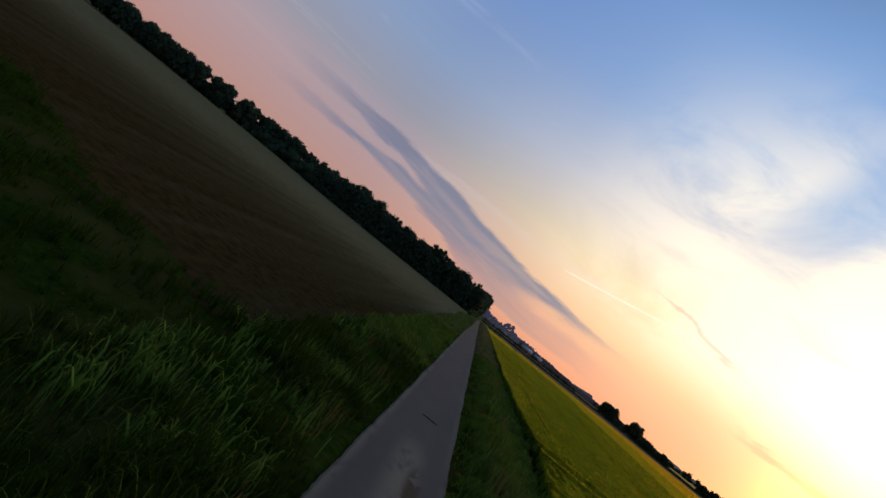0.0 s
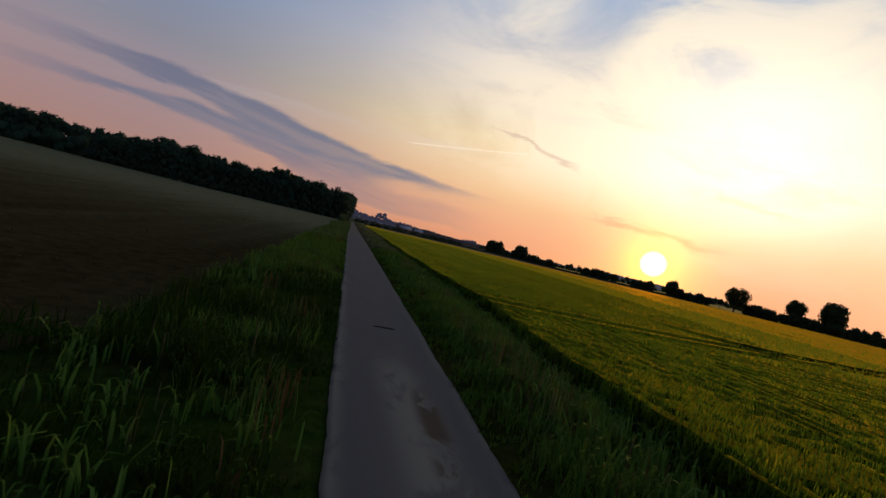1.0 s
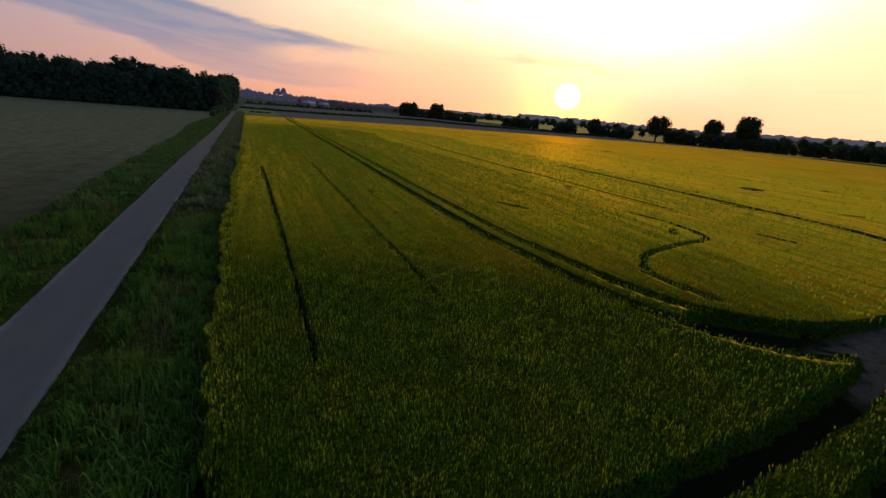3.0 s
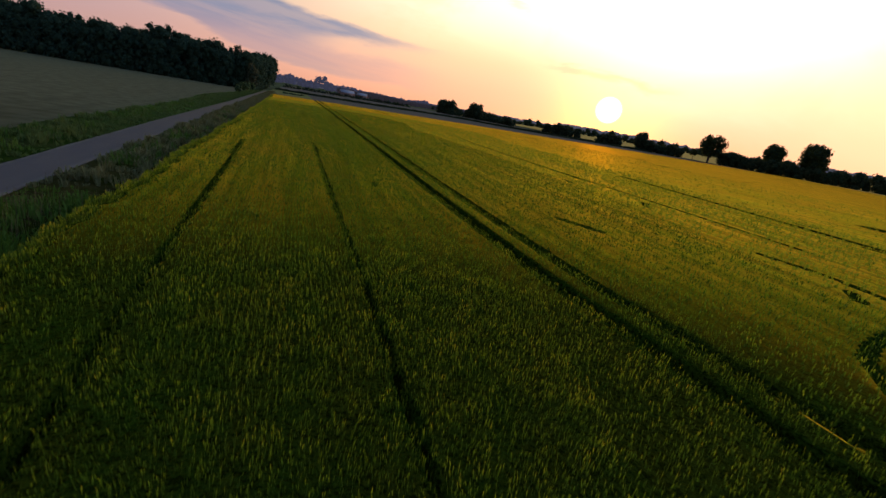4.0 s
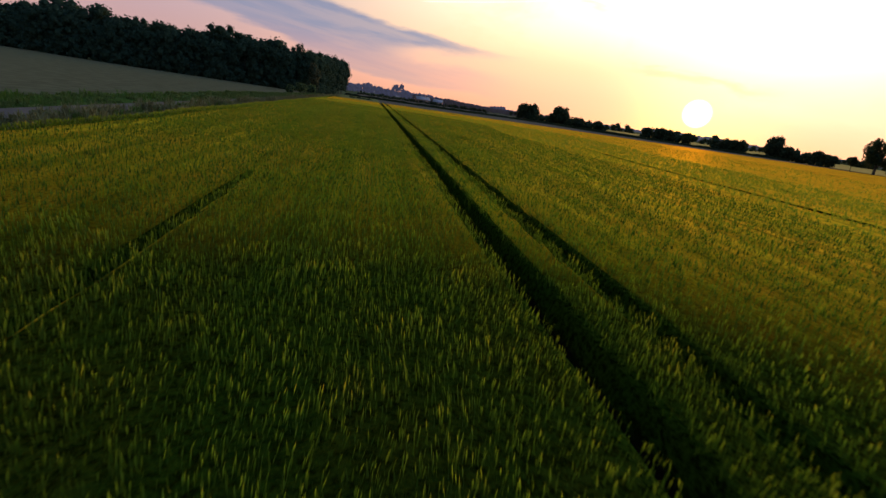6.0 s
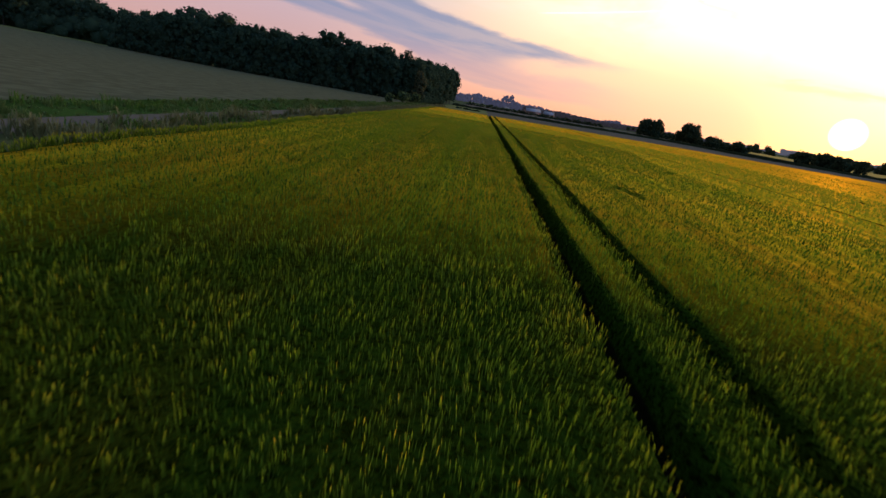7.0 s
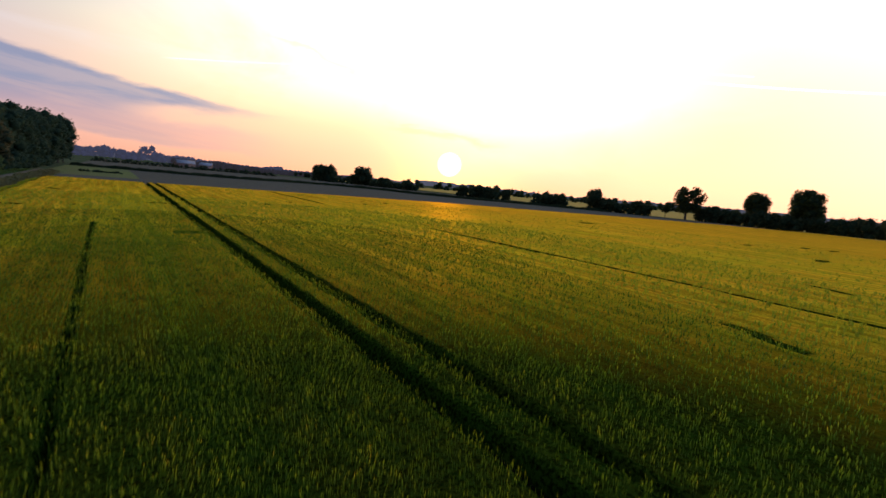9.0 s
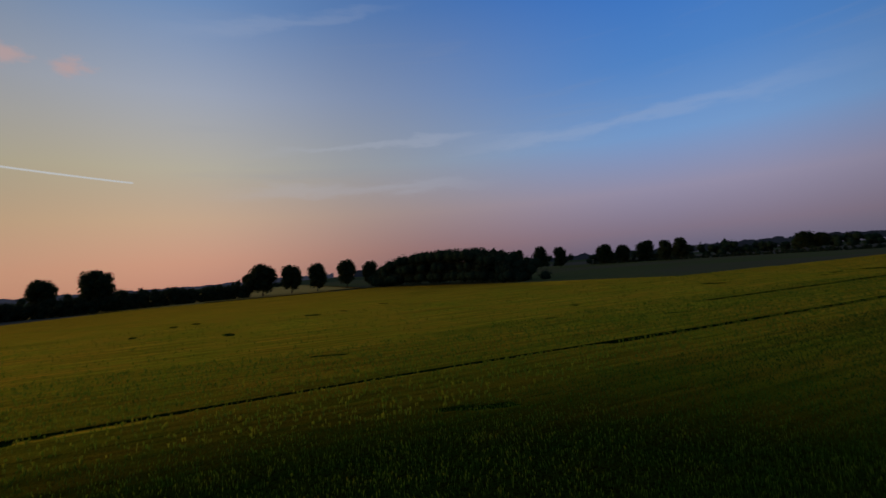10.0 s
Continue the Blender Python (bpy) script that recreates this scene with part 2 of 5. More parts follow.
    air = n.add("ShaderNodeBackground", ins={"Color": nish.outputs[0], "Strength": 0.02})
    back = n.add("ShaderNodeBackground", ins={"Color": sky, "Strength": 1.0})
    both = n.add("ShaderNodeAddShader")
    n.put(both.inputs[0], back.outputs[0])
    n.put(both.inputs[1], air.outputs[0])
    out = n.add("ShaderNodeOutputWorld")
    n.put(out.inputs[0], both.outputs[0])


build_world()
sun = bpy.data.lights.new("sun", "SUN")
sun.energy, sun.angle, sun.color = 1.15, radians(3.0), (1.0, 0.55, 0.18)
sun_ob = new("sun", sun)
sun_ob.matrix_world = look(SUN_DIR * 400, (0, 0, 0))


# ---------------------------------------------------------------- materials
def material(name, rough=0.9, spec=0.0):
    m = bpy.data.materials.new(name)
    m.use_nodes = True
    n = Nodes(m.node_tree)
    p = n.add("ShaderNodeBsdfPrincipled")
    p.inputs["Roughness"].default_value = rough
    p.inputs["Specular IOR Level"].default_value = spec
    out = n.add("ShaderNodeOutputMaterial")
    n.put(out.inputs[0], p.outputs[0])
    return m, n, p, out


def bump(n, p, height, dist, strength=1.0):
    b = n.add("ShaderNodeBump", ins={"Height": height, "Distance": dist, "Strength": strength})
    n.put(p.inputs["Normal"], b.outputs[0])


def place(n):
    return n.add("ShaderNodeNewGeometry").outputs["Position"]


def translucent(n, p, out, colour, share):
    tr = n.add("ShaderNodeBsdfTranslucent")
    n.put(tr.inputs[0], colour)
    mx = n.add("ShaderNodeMixShader", ins={0: share})
    n.put(mx.inputs[1], p.outputs[0])
    n.put(mx.inputs[2], tr.outputs[0])
    n.put(out.inputs[0], mx.outputs[0])


def mat_leaves(name, dark, light, share=0.3):
    m, n, p, out = material(name, 0.8, 0.03)
    rnd = n.add("ShaderNodeNewGeometry").outputs["Random Per Island"]
    patch = n.noise(place(n), 0.25, 3.0)
    f = n.m("ADD", n.m("MULTIPLY", rnd, 0.55), n.m("MULTIPLY", patch, 0.45))
    c = n.mix(f, dark, light)
    n.put(p.inputs["Base Color"], c)
    translucent(n, p, out, c, share)
    return m


def mat_noise(name, cols, scale, rough=0.9, big=0.05, bump_d=0.0, bump_s=None, spec=0.0, big_col=None, dry=None):
    m, n, p, out = material(name, rough, spec)
    pos = place(n)
    a = n.noise(pos, scale, 6.0, 0.62)
    c = n.mix(n.step(a, 0.32, 0.68), cols[0], cols[1])
    b = n.noise(pos, big, 4.0, 0.6)
    c = n.mix(n.step(b, 0.42, 0.62), c, big_col or cols[2 if len(cols) > 2 else 1])
    if dry:
        # drier turf further along the lane
        c = n.mix(n.m("MULTIPLY", n.step(n.split(pos)[1], 55.0, 130.0), n.step(b, 0.3, 0.55, 0.5, 0.95)), c, dry)
    n.put(p.inputs["Base Color"], c)
    if bump_d:
        bump(n, p, n.noise(pos, bump_s or scale, 5.0, 0.65), bump_d)
    return m


def crop_tone(n, pos, low, high):
    """Green to straw: long drill bands, drifting patches and single plants."""
    x, y, z = n.split(pos)
    bands = n.noise(n.xyz(n.m("MULTIPLY", x, 0.55), n.m("MULTIPLY", y, 0.012), 0.0), 1.0, 4.0, 0.6)
    drift = n.noise(n.xyz(x, y, 0.0), 0.07, 4.0, 0.6, 0.5)
    fleck = n.noise(n.xyz(x, n.m("MULTIPLY", y, 0.6), 4.0), 0.8, 3.0, 0.6, 0.3)
    f = n.m("ADD", n.m("ADD", n.m("MULTIPLY", bands, 0.42), n.m("MULTIPLY", drift, 0.42)), n.m("MULTIPLY", fleck, 0.36))
    f = n.step(f, 0.46, 0.74)
    lush = n.m("MULTIPLY", n.step(n.m("ABSOLUTE", n.m("SUBTRACT", x, 18.9)), 1.1, 0.4), n.step(y, 62.0, 80.0))
    f = n.m("MULTIPLY", f, n.m("SUBTRACT", 1.0, n.m("MULTIPLY", lush, 0.8)))
    return n.mix(f, low, high)


def mat_wheat(name, low, high, dull, ripe):
    m, n, p, out = material(name, 0.55, 0.12)
    pos = place(n)
    rnd = n.add("ShaderNodeNewGeometry").outputs["Random Per Island"]
    x, y, z = n.split(pos)
    # ripe: the same wheat in a lit straw gold, for plants further off
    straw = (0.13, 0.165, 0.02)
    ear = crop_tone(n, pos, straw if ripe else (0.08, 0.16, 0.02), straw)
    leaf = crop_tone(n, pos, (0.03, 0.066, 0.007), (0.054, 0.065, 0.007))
    # pale ears over leaves darkened for the shade down in the crop
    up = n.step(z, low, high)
    # gold tips put the low sun's backlight into the colour
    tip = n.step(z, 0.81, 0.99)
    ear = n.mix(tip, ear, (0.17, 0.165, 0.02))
    c = n.mix(up, leaf, ear)
    c = n.mix(n.step(rnd, 0.9, 0.0, 0.0, dull), c, (0.03, 0.06, 0.008))
    n.put(p.inputs["Base Color"], c)
    tr = n.add("ShaderNodeBsdfTranslucent")
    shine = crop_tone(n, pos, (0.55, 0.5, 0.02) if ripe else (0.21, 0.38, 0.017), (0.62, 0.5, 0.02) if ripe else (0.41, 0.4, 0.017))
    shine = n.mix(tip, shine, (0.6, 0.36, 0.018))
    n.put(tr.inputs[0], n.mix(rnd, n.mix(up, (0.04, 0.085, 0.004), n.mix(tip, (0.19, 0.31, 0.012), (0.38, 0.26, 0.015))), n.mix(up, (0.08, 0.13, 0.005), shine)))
    mx = n.add("ShaderNodeMixShader", ins={0: 0.58})
    n.put(mx.inputs[1], p.outputs[0])
    n.put(mx.inputs[2], tr.outputs[0])
    n.put(out.inputs[0], mx.outputs[0])
    return m


def mat_canopy():
    """The closed leaf layer that the ears stand free above, dark with painted shade."""
    m, n, p, out = material("wheat_canopy", 0.9, 0.0)
    pos = place(n)
    x, y, z = n.split(pos)
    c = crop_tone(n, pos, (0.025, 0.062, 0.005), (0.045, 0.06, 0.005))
    # near-black flecks put the shade of gaps between stalks into the colour
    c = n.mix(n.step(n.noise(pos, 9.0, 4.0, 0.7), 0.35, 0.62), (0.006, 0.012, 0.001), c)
    # trodden soil and green, darkened almost to black for shade in the ruts
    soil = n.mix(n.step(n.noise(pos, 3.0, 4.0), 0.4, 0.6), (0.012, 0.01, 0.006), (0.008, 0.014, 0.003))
    # pale trodden earth where the tracks meet
    bare = n.m("MULTIPLY", n.step(x, 27.2, 29.0), n.m("MULTIPLY", n.step(x, 64.0, 56.0), n.step(n.noise(pos, 0.8, 4.0), 0.3, 0.55)))
    bare = n.m("MULTIPLY", bare, n.step(n.m("SUBTRACT", y, n.m("MULTIPLY", x, 0.2)), 27.2, 25.6))
    soil = n.mix(bare, soil, n.mix(n.noise(pos, 5.0, 4.0), (0.07, 0.056, 0.04), (0.14, 0.112, 0.082)))
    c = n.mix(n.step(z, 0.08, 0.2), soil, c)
    n.put(p.inputs["Base Color"], c)
    # downy ears and awns gleam along the field: gloss standing in for backlight
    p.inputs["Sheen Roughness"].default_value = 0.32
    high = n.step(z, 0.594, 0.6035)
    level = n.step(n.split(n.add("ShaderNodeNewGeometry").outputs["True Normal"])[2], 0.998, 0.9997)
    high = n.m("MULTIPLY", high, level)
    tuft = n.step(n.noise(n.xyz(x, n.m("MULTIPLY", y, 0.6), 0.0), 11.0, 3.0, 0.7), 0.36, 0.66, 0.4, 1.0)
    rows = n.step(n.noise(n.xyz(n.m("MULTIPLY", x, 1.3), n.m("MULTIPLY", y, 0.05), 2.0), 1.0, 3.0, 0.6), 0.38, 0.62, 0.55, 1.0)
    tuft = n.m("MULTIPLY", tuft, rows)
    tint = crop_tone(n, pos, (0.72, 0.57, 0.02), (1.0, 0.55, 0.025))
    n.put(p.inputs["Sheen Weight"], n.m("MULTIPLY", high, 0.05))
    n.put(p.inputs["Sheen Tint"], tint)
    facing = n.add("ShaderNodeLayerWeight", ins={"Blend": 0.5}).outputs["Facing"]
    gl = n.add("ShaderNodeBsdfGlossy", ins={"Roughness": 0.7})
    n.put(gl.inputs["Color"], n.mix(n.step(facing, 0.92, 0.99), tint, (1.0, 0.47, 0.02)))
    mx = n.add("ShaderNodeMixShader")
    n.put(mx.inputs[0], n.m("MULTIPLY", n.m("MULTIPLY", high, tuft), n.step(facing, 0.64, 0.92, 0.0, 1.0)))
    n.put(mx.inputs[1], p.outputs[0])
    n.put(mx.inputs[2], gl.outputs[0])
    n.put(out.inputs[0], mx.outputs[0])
    bump(n, p, n.m("ADD", n.noise(pos, 7.0, 4.0, 0.75), n.m("MULTIPLY", n.noise(pos, 0.9, 3.0), 1.2)), 0.25, 0.9)
    return m


def mat_road():
    m, n, p, out = material("worn_asphalt", 0.85, 0.04)
    pos = place(n)
    x, y, z = n.split(pos)
    grain = n.noise(pos, 60.0, 3.0, 0.7)
    c = n.mix(grain, (0.07, 0.058, 0.051), (0.145, 0.121, 0.106))
    wide = n.noise(n.xyz(x, n.m("MULTIPLY", y, 0.25), 0.0), 0.9, 4.0, 0.6)
    c = n.mix(n.step(wide, 0.4, 0.65), c, (0.118, 0.097, 0.081))
    # pale dust dried in the middle and along the edges at the near end
    dust = n.noise(n.xyz(x, n.m("MULTIPLY", y, 0.45), 2.0), 1.3, 5.0, 0.62, 0.4)
    mid = n.m("MULTIPLY", n.step(n.m("ABSOLUTE", n.m("SUBTRACT", x, n.m("ADD", 0.35, n.m("MULTIPLY", y, -0.03)))), 0.85, 0.1), n.step(y, 12.5, 9.0))
    side = n.step(n.m("ABSOLUTE", x), 1.1, 1.5)
    c = n.mix(n.m("MULTIPLY", n.m("MAXIMUM", mid, n.m("MULTIPLY", side, n.step(x, 0.0, -1.0, 0.45, 0.95))), n.step(dust, 0.34, 0.52)), c, (0.2, 0.165, 0.12))
    # brown earth dropped by wheels
    mud = n.m("MULTIPLY", n.step(n.m("ABSOLUTE", n.m("SUBTRACT", x, 0.5)), 0.4, 0.1), n.m("MULTIPLY", n.step(y, 4.0, 5.5), n.step(y, 10.0, 8.0)))
    c = n.mix(n.m("MULTIPLY", mud, n.step(dust, 0.46, 0.54)), c, (0.085, 0.058, 0.036))
    # brown dust along the far stretch
    c = n.mix(n.m("MULTIPLY", n.step(y, 60.0, 150.0), n.step(wide, 0.3, 0.6, 0.5, 0.9)), c, (0.15, 0.107, 0.062))
    n.put(p.inputs["Base Color"], c)
    bump(n, p, grain, 0.006)
    return m


def mat_plain(name, col, rough=0.9):
    m, n, p, out = material(name, rough)
    v = n.noise(place(n), 4.0, 4.0)
    n.put(p.inputs["Base Color"], n.mix(v, tuple(c * 0.75 for c in col), tuple(min(1, c * 1.25) for c in col)))
    return m


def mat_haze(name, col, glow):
    """Far land, a backdrop; its haze is put into the colour and a faint glow."""
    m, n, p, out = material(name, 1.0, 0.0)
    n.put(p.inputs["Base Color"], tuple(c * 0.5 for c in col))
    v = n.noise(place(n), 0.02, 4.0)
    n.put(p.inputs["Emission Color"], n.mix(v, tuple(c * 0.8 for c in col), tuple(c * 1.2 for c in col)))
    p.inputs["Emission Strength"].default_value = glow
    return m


def mat_soil():
    m, n, p, out = material("tilled_soil", 0.95, 0.0)
    pos = place(n)
    x, y, z = n.split(pos)
    a = n.noise(pos, 1.6, 6.0, 0.62)
    earth = n.mix(n.step(a, 0.32, 0.68), (0.028, 0.019, 0.007), (0.05, 0.035, 0.013))
    shoots = n.mix(n.step(n.noise(pos, 0.5, 5.0), 0.35, 0.65), (0.108, 0.1, 0.05), (0.15, 0.138, 0.072))
    rows = n.noise(n.xyz(n.m("MULTIPLY", x, 0.35), n.m("MULTIPLY", y, 0.02), 0.0), 1.0, 4.0)
    f = n.m("ADD", n.step(y, 10.0, 130.0), n.m("MULTIPLY", n.m("SUBTRACT", rows, 0.5), 0.6))
    n.put(p.inputs["Base Color"], n.mix(f, earth, shoots))
    bump(n, p, n.noise(pos, 5.0, 5.0, 0.65), 0.035)
    return m


# M_TUFT is a brighter, gold-lit copy of the wheat material
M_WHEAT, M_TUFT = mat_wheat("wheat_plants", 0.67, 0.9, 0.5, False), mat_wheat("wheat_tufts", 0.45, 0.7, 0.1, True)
M_CANOPY, M_ROAD = mat_canopy(), mat_road()
# near-black blades: the shade between tufts is put into the colour
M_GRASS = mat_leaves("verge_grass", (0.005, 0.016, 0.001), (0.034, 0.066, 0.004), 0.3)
M_DRY = mat_leaves("bank_grass", (0.028, 0.074, 0.006), (0.13, 0.205, 0.024), 0.25)
M_STRAW = mat_leaves("straw_grass", (0.11, 0.115, 0.045), (0.2, 0.19, 0.08), 0.25)
M_GREEN = mat_leaves("green_grass", (0.07, 0.11, 0.025), (0.14, 0.185, 0.05), 0.3)
# light blades painted as the highlights over the dark grass
M_LONG = mat_leaves("long_blades", (0.035, 0.075, 0.012), (0.105, 0.165, 0.034), 0.3)
M_WEED = mat_leaves("weed_leaves", (0.03, 0.078, 0.008), (0.115, 0.19, 0.03), 0.2)
M_RUST = mat_leaves("dock_seed", (0.05, 0.034, 0.012), (0.13, 0.075, 0.026), 0.25)
M_SEED = mat_leaves("seed_heads", (0.085, 0.07, 0.03), (0.17, 0.13, 0.06), 0.25)
# sod and turf darkened for the shaded gaps under the tufts
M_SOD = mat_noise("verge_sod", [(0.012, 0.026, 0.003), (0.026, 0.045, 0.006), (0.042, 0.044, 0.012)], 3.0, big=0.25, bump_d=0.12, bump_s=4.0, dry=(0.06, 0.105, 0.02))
M_TURF = mat_noise("dry_turf", [(0.012, 0.02, 0.003), (0.03, 0.036, 0.006), (0.042, 0.036, 0.01)], 3.0, big=0.25, bump_d=0.12, bump_s=4.0, dry=(0.115, 0.12, 0.045))
M_MEADOW = mat_noise("meadow", [(0.15, 0.17, 0.05), (0.22, 0.22, 0.075), (0.19, 0.18, 0.07)], 0.6, big=0.05)
M_SOIL = mat_soil()
M_LAND = mat_noise("far_land", [(0.08, 0.095, 0.04), (0.12, 0.12, 0.055), (0.075, 0.09, 0.04)], 0.04, big=0.006)
M_STUBBLE = mat_noise("stubble", [(0.12, 0.1, 0.066), (0.165, 0.138, 0.092), (0.14, 0.118, 0.08)], 0.5, big=0.02, bump_d=0.05, bump_s=3.0)
M_BARLEY = mat_noise("ripe_barley", [(0.58, 0.35, 0.08), (0.68, 0.43, 0.11), (0.62, 0.39, 0.09)], 0.5, big=0.02)
M_CROP = mat_noise("dull_crop", [(0.12, 0.125, 0.04), (0.155, 0.15, 0.05), (0.15, 0.125, 0.06)], 0.8, big=0.012, bump_d=0.1, bump_s=2.0)
M_DITCH = mat_noise("ditch_bank", [(0.012, 0.016, 0.007), (0.024, 0.028, 0.012)], 1.0)
M_WOOD = mat_leaves("wood_leaves", (0.026, 0.046, 0.028), (0.046, 0.076, 0.042), 0.2)
M_IVY = mat_leaves("olive_leaves", (0.06, 0.06, 0.028), (0.11, 0.1, 0.045), 0.25)
M_TREE = mat_leaves("tree_leaves", (0.028, 0.04, 0.013), (0.07, 0.082, 0.024), 0.35)
M_SHRUB = mat_leaves("shrub_leaves", (0.055, 0.09, 0.03), (0.14, 0.18, 0.06), 0.3)
M_HEDGE = mat_leaves("hedge_leaves", (0.032, 0.042, 0.02), (0.074, 0.085, 0.036), 0.3)
M_CORE = mat_plain("crown_core", (0.024, 0.04, 0.021))
M_BARK = mat_noise("bark", [(0.05, 0.04, 0.03), (0.11, 0.09, 0.07), (0.08, 0.07, 0.05)], 6.0, bump_d=0.05, bump_s=8.0)
M_TAR = mat_plain("tar", (0.018, 0.018, 0.02), 0.6)
M_CLOD = mat_plain("clods", (0.06, 0.045, 0.024))
# far hills and leaves: evening haze painted as grey-blue colour with glow
M_HILL = mat_haze("wooded_hills_haze", lin(92, 92, 104), 0.5)
M_RIDGE = mat_haze("near_ridge_haze", lin(52, 56, 66), 0.4)
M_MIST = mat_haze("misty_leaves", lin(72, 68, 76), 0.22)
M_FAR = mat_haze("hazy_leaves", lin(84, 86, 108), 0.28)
M_BRICK = mat_noise("barn_walls", [(0.2, 0.12, 0.09), (0.3, 0.19, 0.14)], 2.0)
M_ROOF = mat_noise("sheet_roof", [(0.22, 0.22, 0.24), (0.32, 0.32, 0.33)], 0.5, rough=0.6)


# ---------------------------------------------------------------- mesh helpers
def mesh_from(name, co, faces, mats, index=None, smooth=False):
    """co: (n, 3) array; faces: (m, k) array, k corners each."""
    co = np.asarray(co, dtype=np.float32)
    faces = np.asarray(faces, dtype=np.int32)
    me = bpy.data.meshes.new(name)
    me.vertices.add(len(co))
    me.vertices.foreach_set("co", co.ravel())
    k = faces.shape[1]
    me.loops.add(faces.size)
    me.loops.foreach_set("vertex_index", faces.ravel())
    me.polygons.add(len(faces))
    me.polygons.foreach_set("loop_start", np.arange(0, faces.size, k, dtype=np.int32))
    for m in mats:
        me.materials.append(m)
    if index is not None:
        me.polygons.foreach_set("material_index", np.asarray(index, dtype=np.int32))
    if smooth:
        me.polygons.foreach_set("use_smooth", np.ones(len(faces), dtype=bool))
    me.update(calc_edges=True)
    return me


def part(name, me, parent, label=""):
    ob = new(name, me)
    ob.parent = parent
    if label:
        ob["label"] = label
    return ob


def thing(name, label, category, group=""):
    return tagged(new(name), label, category, group)


def rise(x, y):
    """Height of the open land: level, climbing gently to the west."""
    return np.maximum(0.0, -np.asarray(x, dtype=float) - 100.0) * 0.01 + 0.0 * np.asarray(y, dtype=float)


def grid_mesh(name, xs, ys, height, mats, keep=None, smooth=True):
    X, Y = np.meshgrid(xs, ys)
    Z = height(X, Y)
    co = np.stack([X, Y, Z], -1).reshape(-1, 3)
    nx = len(xs)
    i = (np.arange(len(ys) - 1)[:, None] * nx + np.arange(nx - 1)[None, :]).ravel()
    f = np.stack([i, i + 1, i + nx + 1, i + nx], -1)
    if keep is not None:
        cx, cy = X.ravel()[f].mean(1), Y.ravel()[f].mean(1)
        f = f[keep(cx, cy)]
    return mesh_from(name, co, f, mats, smooth=smooth)


def waves(x, y, s, seed):
    """Cheap smooth noise from a few sines, about -1 to 1."""
    r = np.random.RandomState(seed)
    out = 0.0
    for k in range(6):
        a, q = r.uniform(0, 6.28), s * r.uniform(0.6, 1.9)
        out = out + np.sin((x * np.cos(a) + y * np.sin(a)) * q + r.uniform(0, 6.28))
    return out / 3.2


def lines(a, b, step):
    return np.linspace(a, b, max(2, int(round((b - a) / step)) + 1))


def ruled(*runs):
    return np.unique(np.concatenate([lines(*r) for r in runs]).round(4))


# ---------------------------------------------------------------- ground
tagged(new("ground", grid_mesh("ground", ruled((-3500, -400, 310), (-400, 500, 30), (500, 3500, 300)), ruled((-600, -60, 60), (-60, 700, 38), (700, 4200, 350)),
                                lambda x, y: rise(x, y) - 0.4, [M_LAND])), "open farmland of grass and stubble reaching to the horizon", "ground", kind="structure")


def edge_left(y):
    return -6.6 + 0.9 * np.sin(y * 0.043 + 0.6) * np.exp(-y / 160) - 0.7 * np.exp(-((y - 20) / 22.0) ** 2) - 2.2 * np.exp(-((y - 180) / 32.0) ** 2) + 0.9 * np.clip((y - 190) / 60, 0, 1)


def headland(x):
    """Where the tilled field begins on its south side."""
    return 9.0 + 0.5 * np.clip(-13.5 - x, 0, 12) + 0.4 * np.sin(x * 0.9)


def crop_start(x):
    """Where the wheat begins on its south side."""
    return np.interp(x, [0, 108, 112, 146, 160, 200, 260], [-60, -60, 53, 67, 73, 84, 103])


def overgrown(y):
    """How far the west verge has grown over the lane."""
    return 0.6 * np.clip((y - 100) / 60, 0, 1)


def edge_crop(y):
    return 5.75 + 0.7 * np.exp(-((y - 27) / 12.0) ** 2) + 0.16 * np.sin(y * 0.31) + 0.1 * np.sin(y * 1.7 + 1.0) + 0.07 * np.sin(y * 4.3)+ 0.3 * np.clip((y - 80) / 30, 0, 1) - 0.4 * np.clip((y - 200) / 60, 0, 1)


def verge_z(x, y):
    """The east verge swells to a low bank and drops to a furrow beside the wheat."""
    e = edge_crop(y) - x
    return np.where(x > 1.5, 0.2 * np.exp(-((x - 3.5) / 1.0) ** 2) - 0.16 * np.clip(1 - np.abs(e - 0.25) / 0.7, 0, 1) * np.clip((34 - y) / 12, 0.3, 1), 0.0) * np.clip((x - 1.5) / 0.5, 0, 1)


def field(name, label, xs, ys, keep, mat, z, lump=0.0):
    me = grid_mesh(name, xs, ys, lambda x, y: rise(x, y) + z * np.clip((np.abs(x) - 1.6 + np.where(x < 0, overgrown(y), 0)) * 2, -1, 1) + lump * waves(x, y, 0.9, 5) * np.clip((np.abs(x) - 1.6) / 1.2, 0, 1) + (verge_z(x, y) if "east" in name else 0.0), [mat], keep)
    return tagged(new(name, me), label, "field", kind="structure")


def wood_front(x):
    return 297 + np.clip(-x - 5, 0, 400) * 0.345


field("ground_tilled", "bare tilled brown field with a thin green shoot", ruled((-420, -60, 6), (-60, -5, 0.4)), ruled((-80, 70, 0.8), (70, 480, 5)),
      lambda x, y: (x < edge_left(y) + 0.3) & (y < wood_front(x) - 1) & (y > headland(x) - 0.8), M_SOIL, 0.0, 0.015)
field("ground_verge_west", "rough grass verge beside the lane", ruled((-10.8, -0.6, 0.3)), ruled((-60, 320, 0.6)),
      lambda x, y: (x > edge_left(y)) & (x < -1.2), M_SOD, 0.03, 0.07)
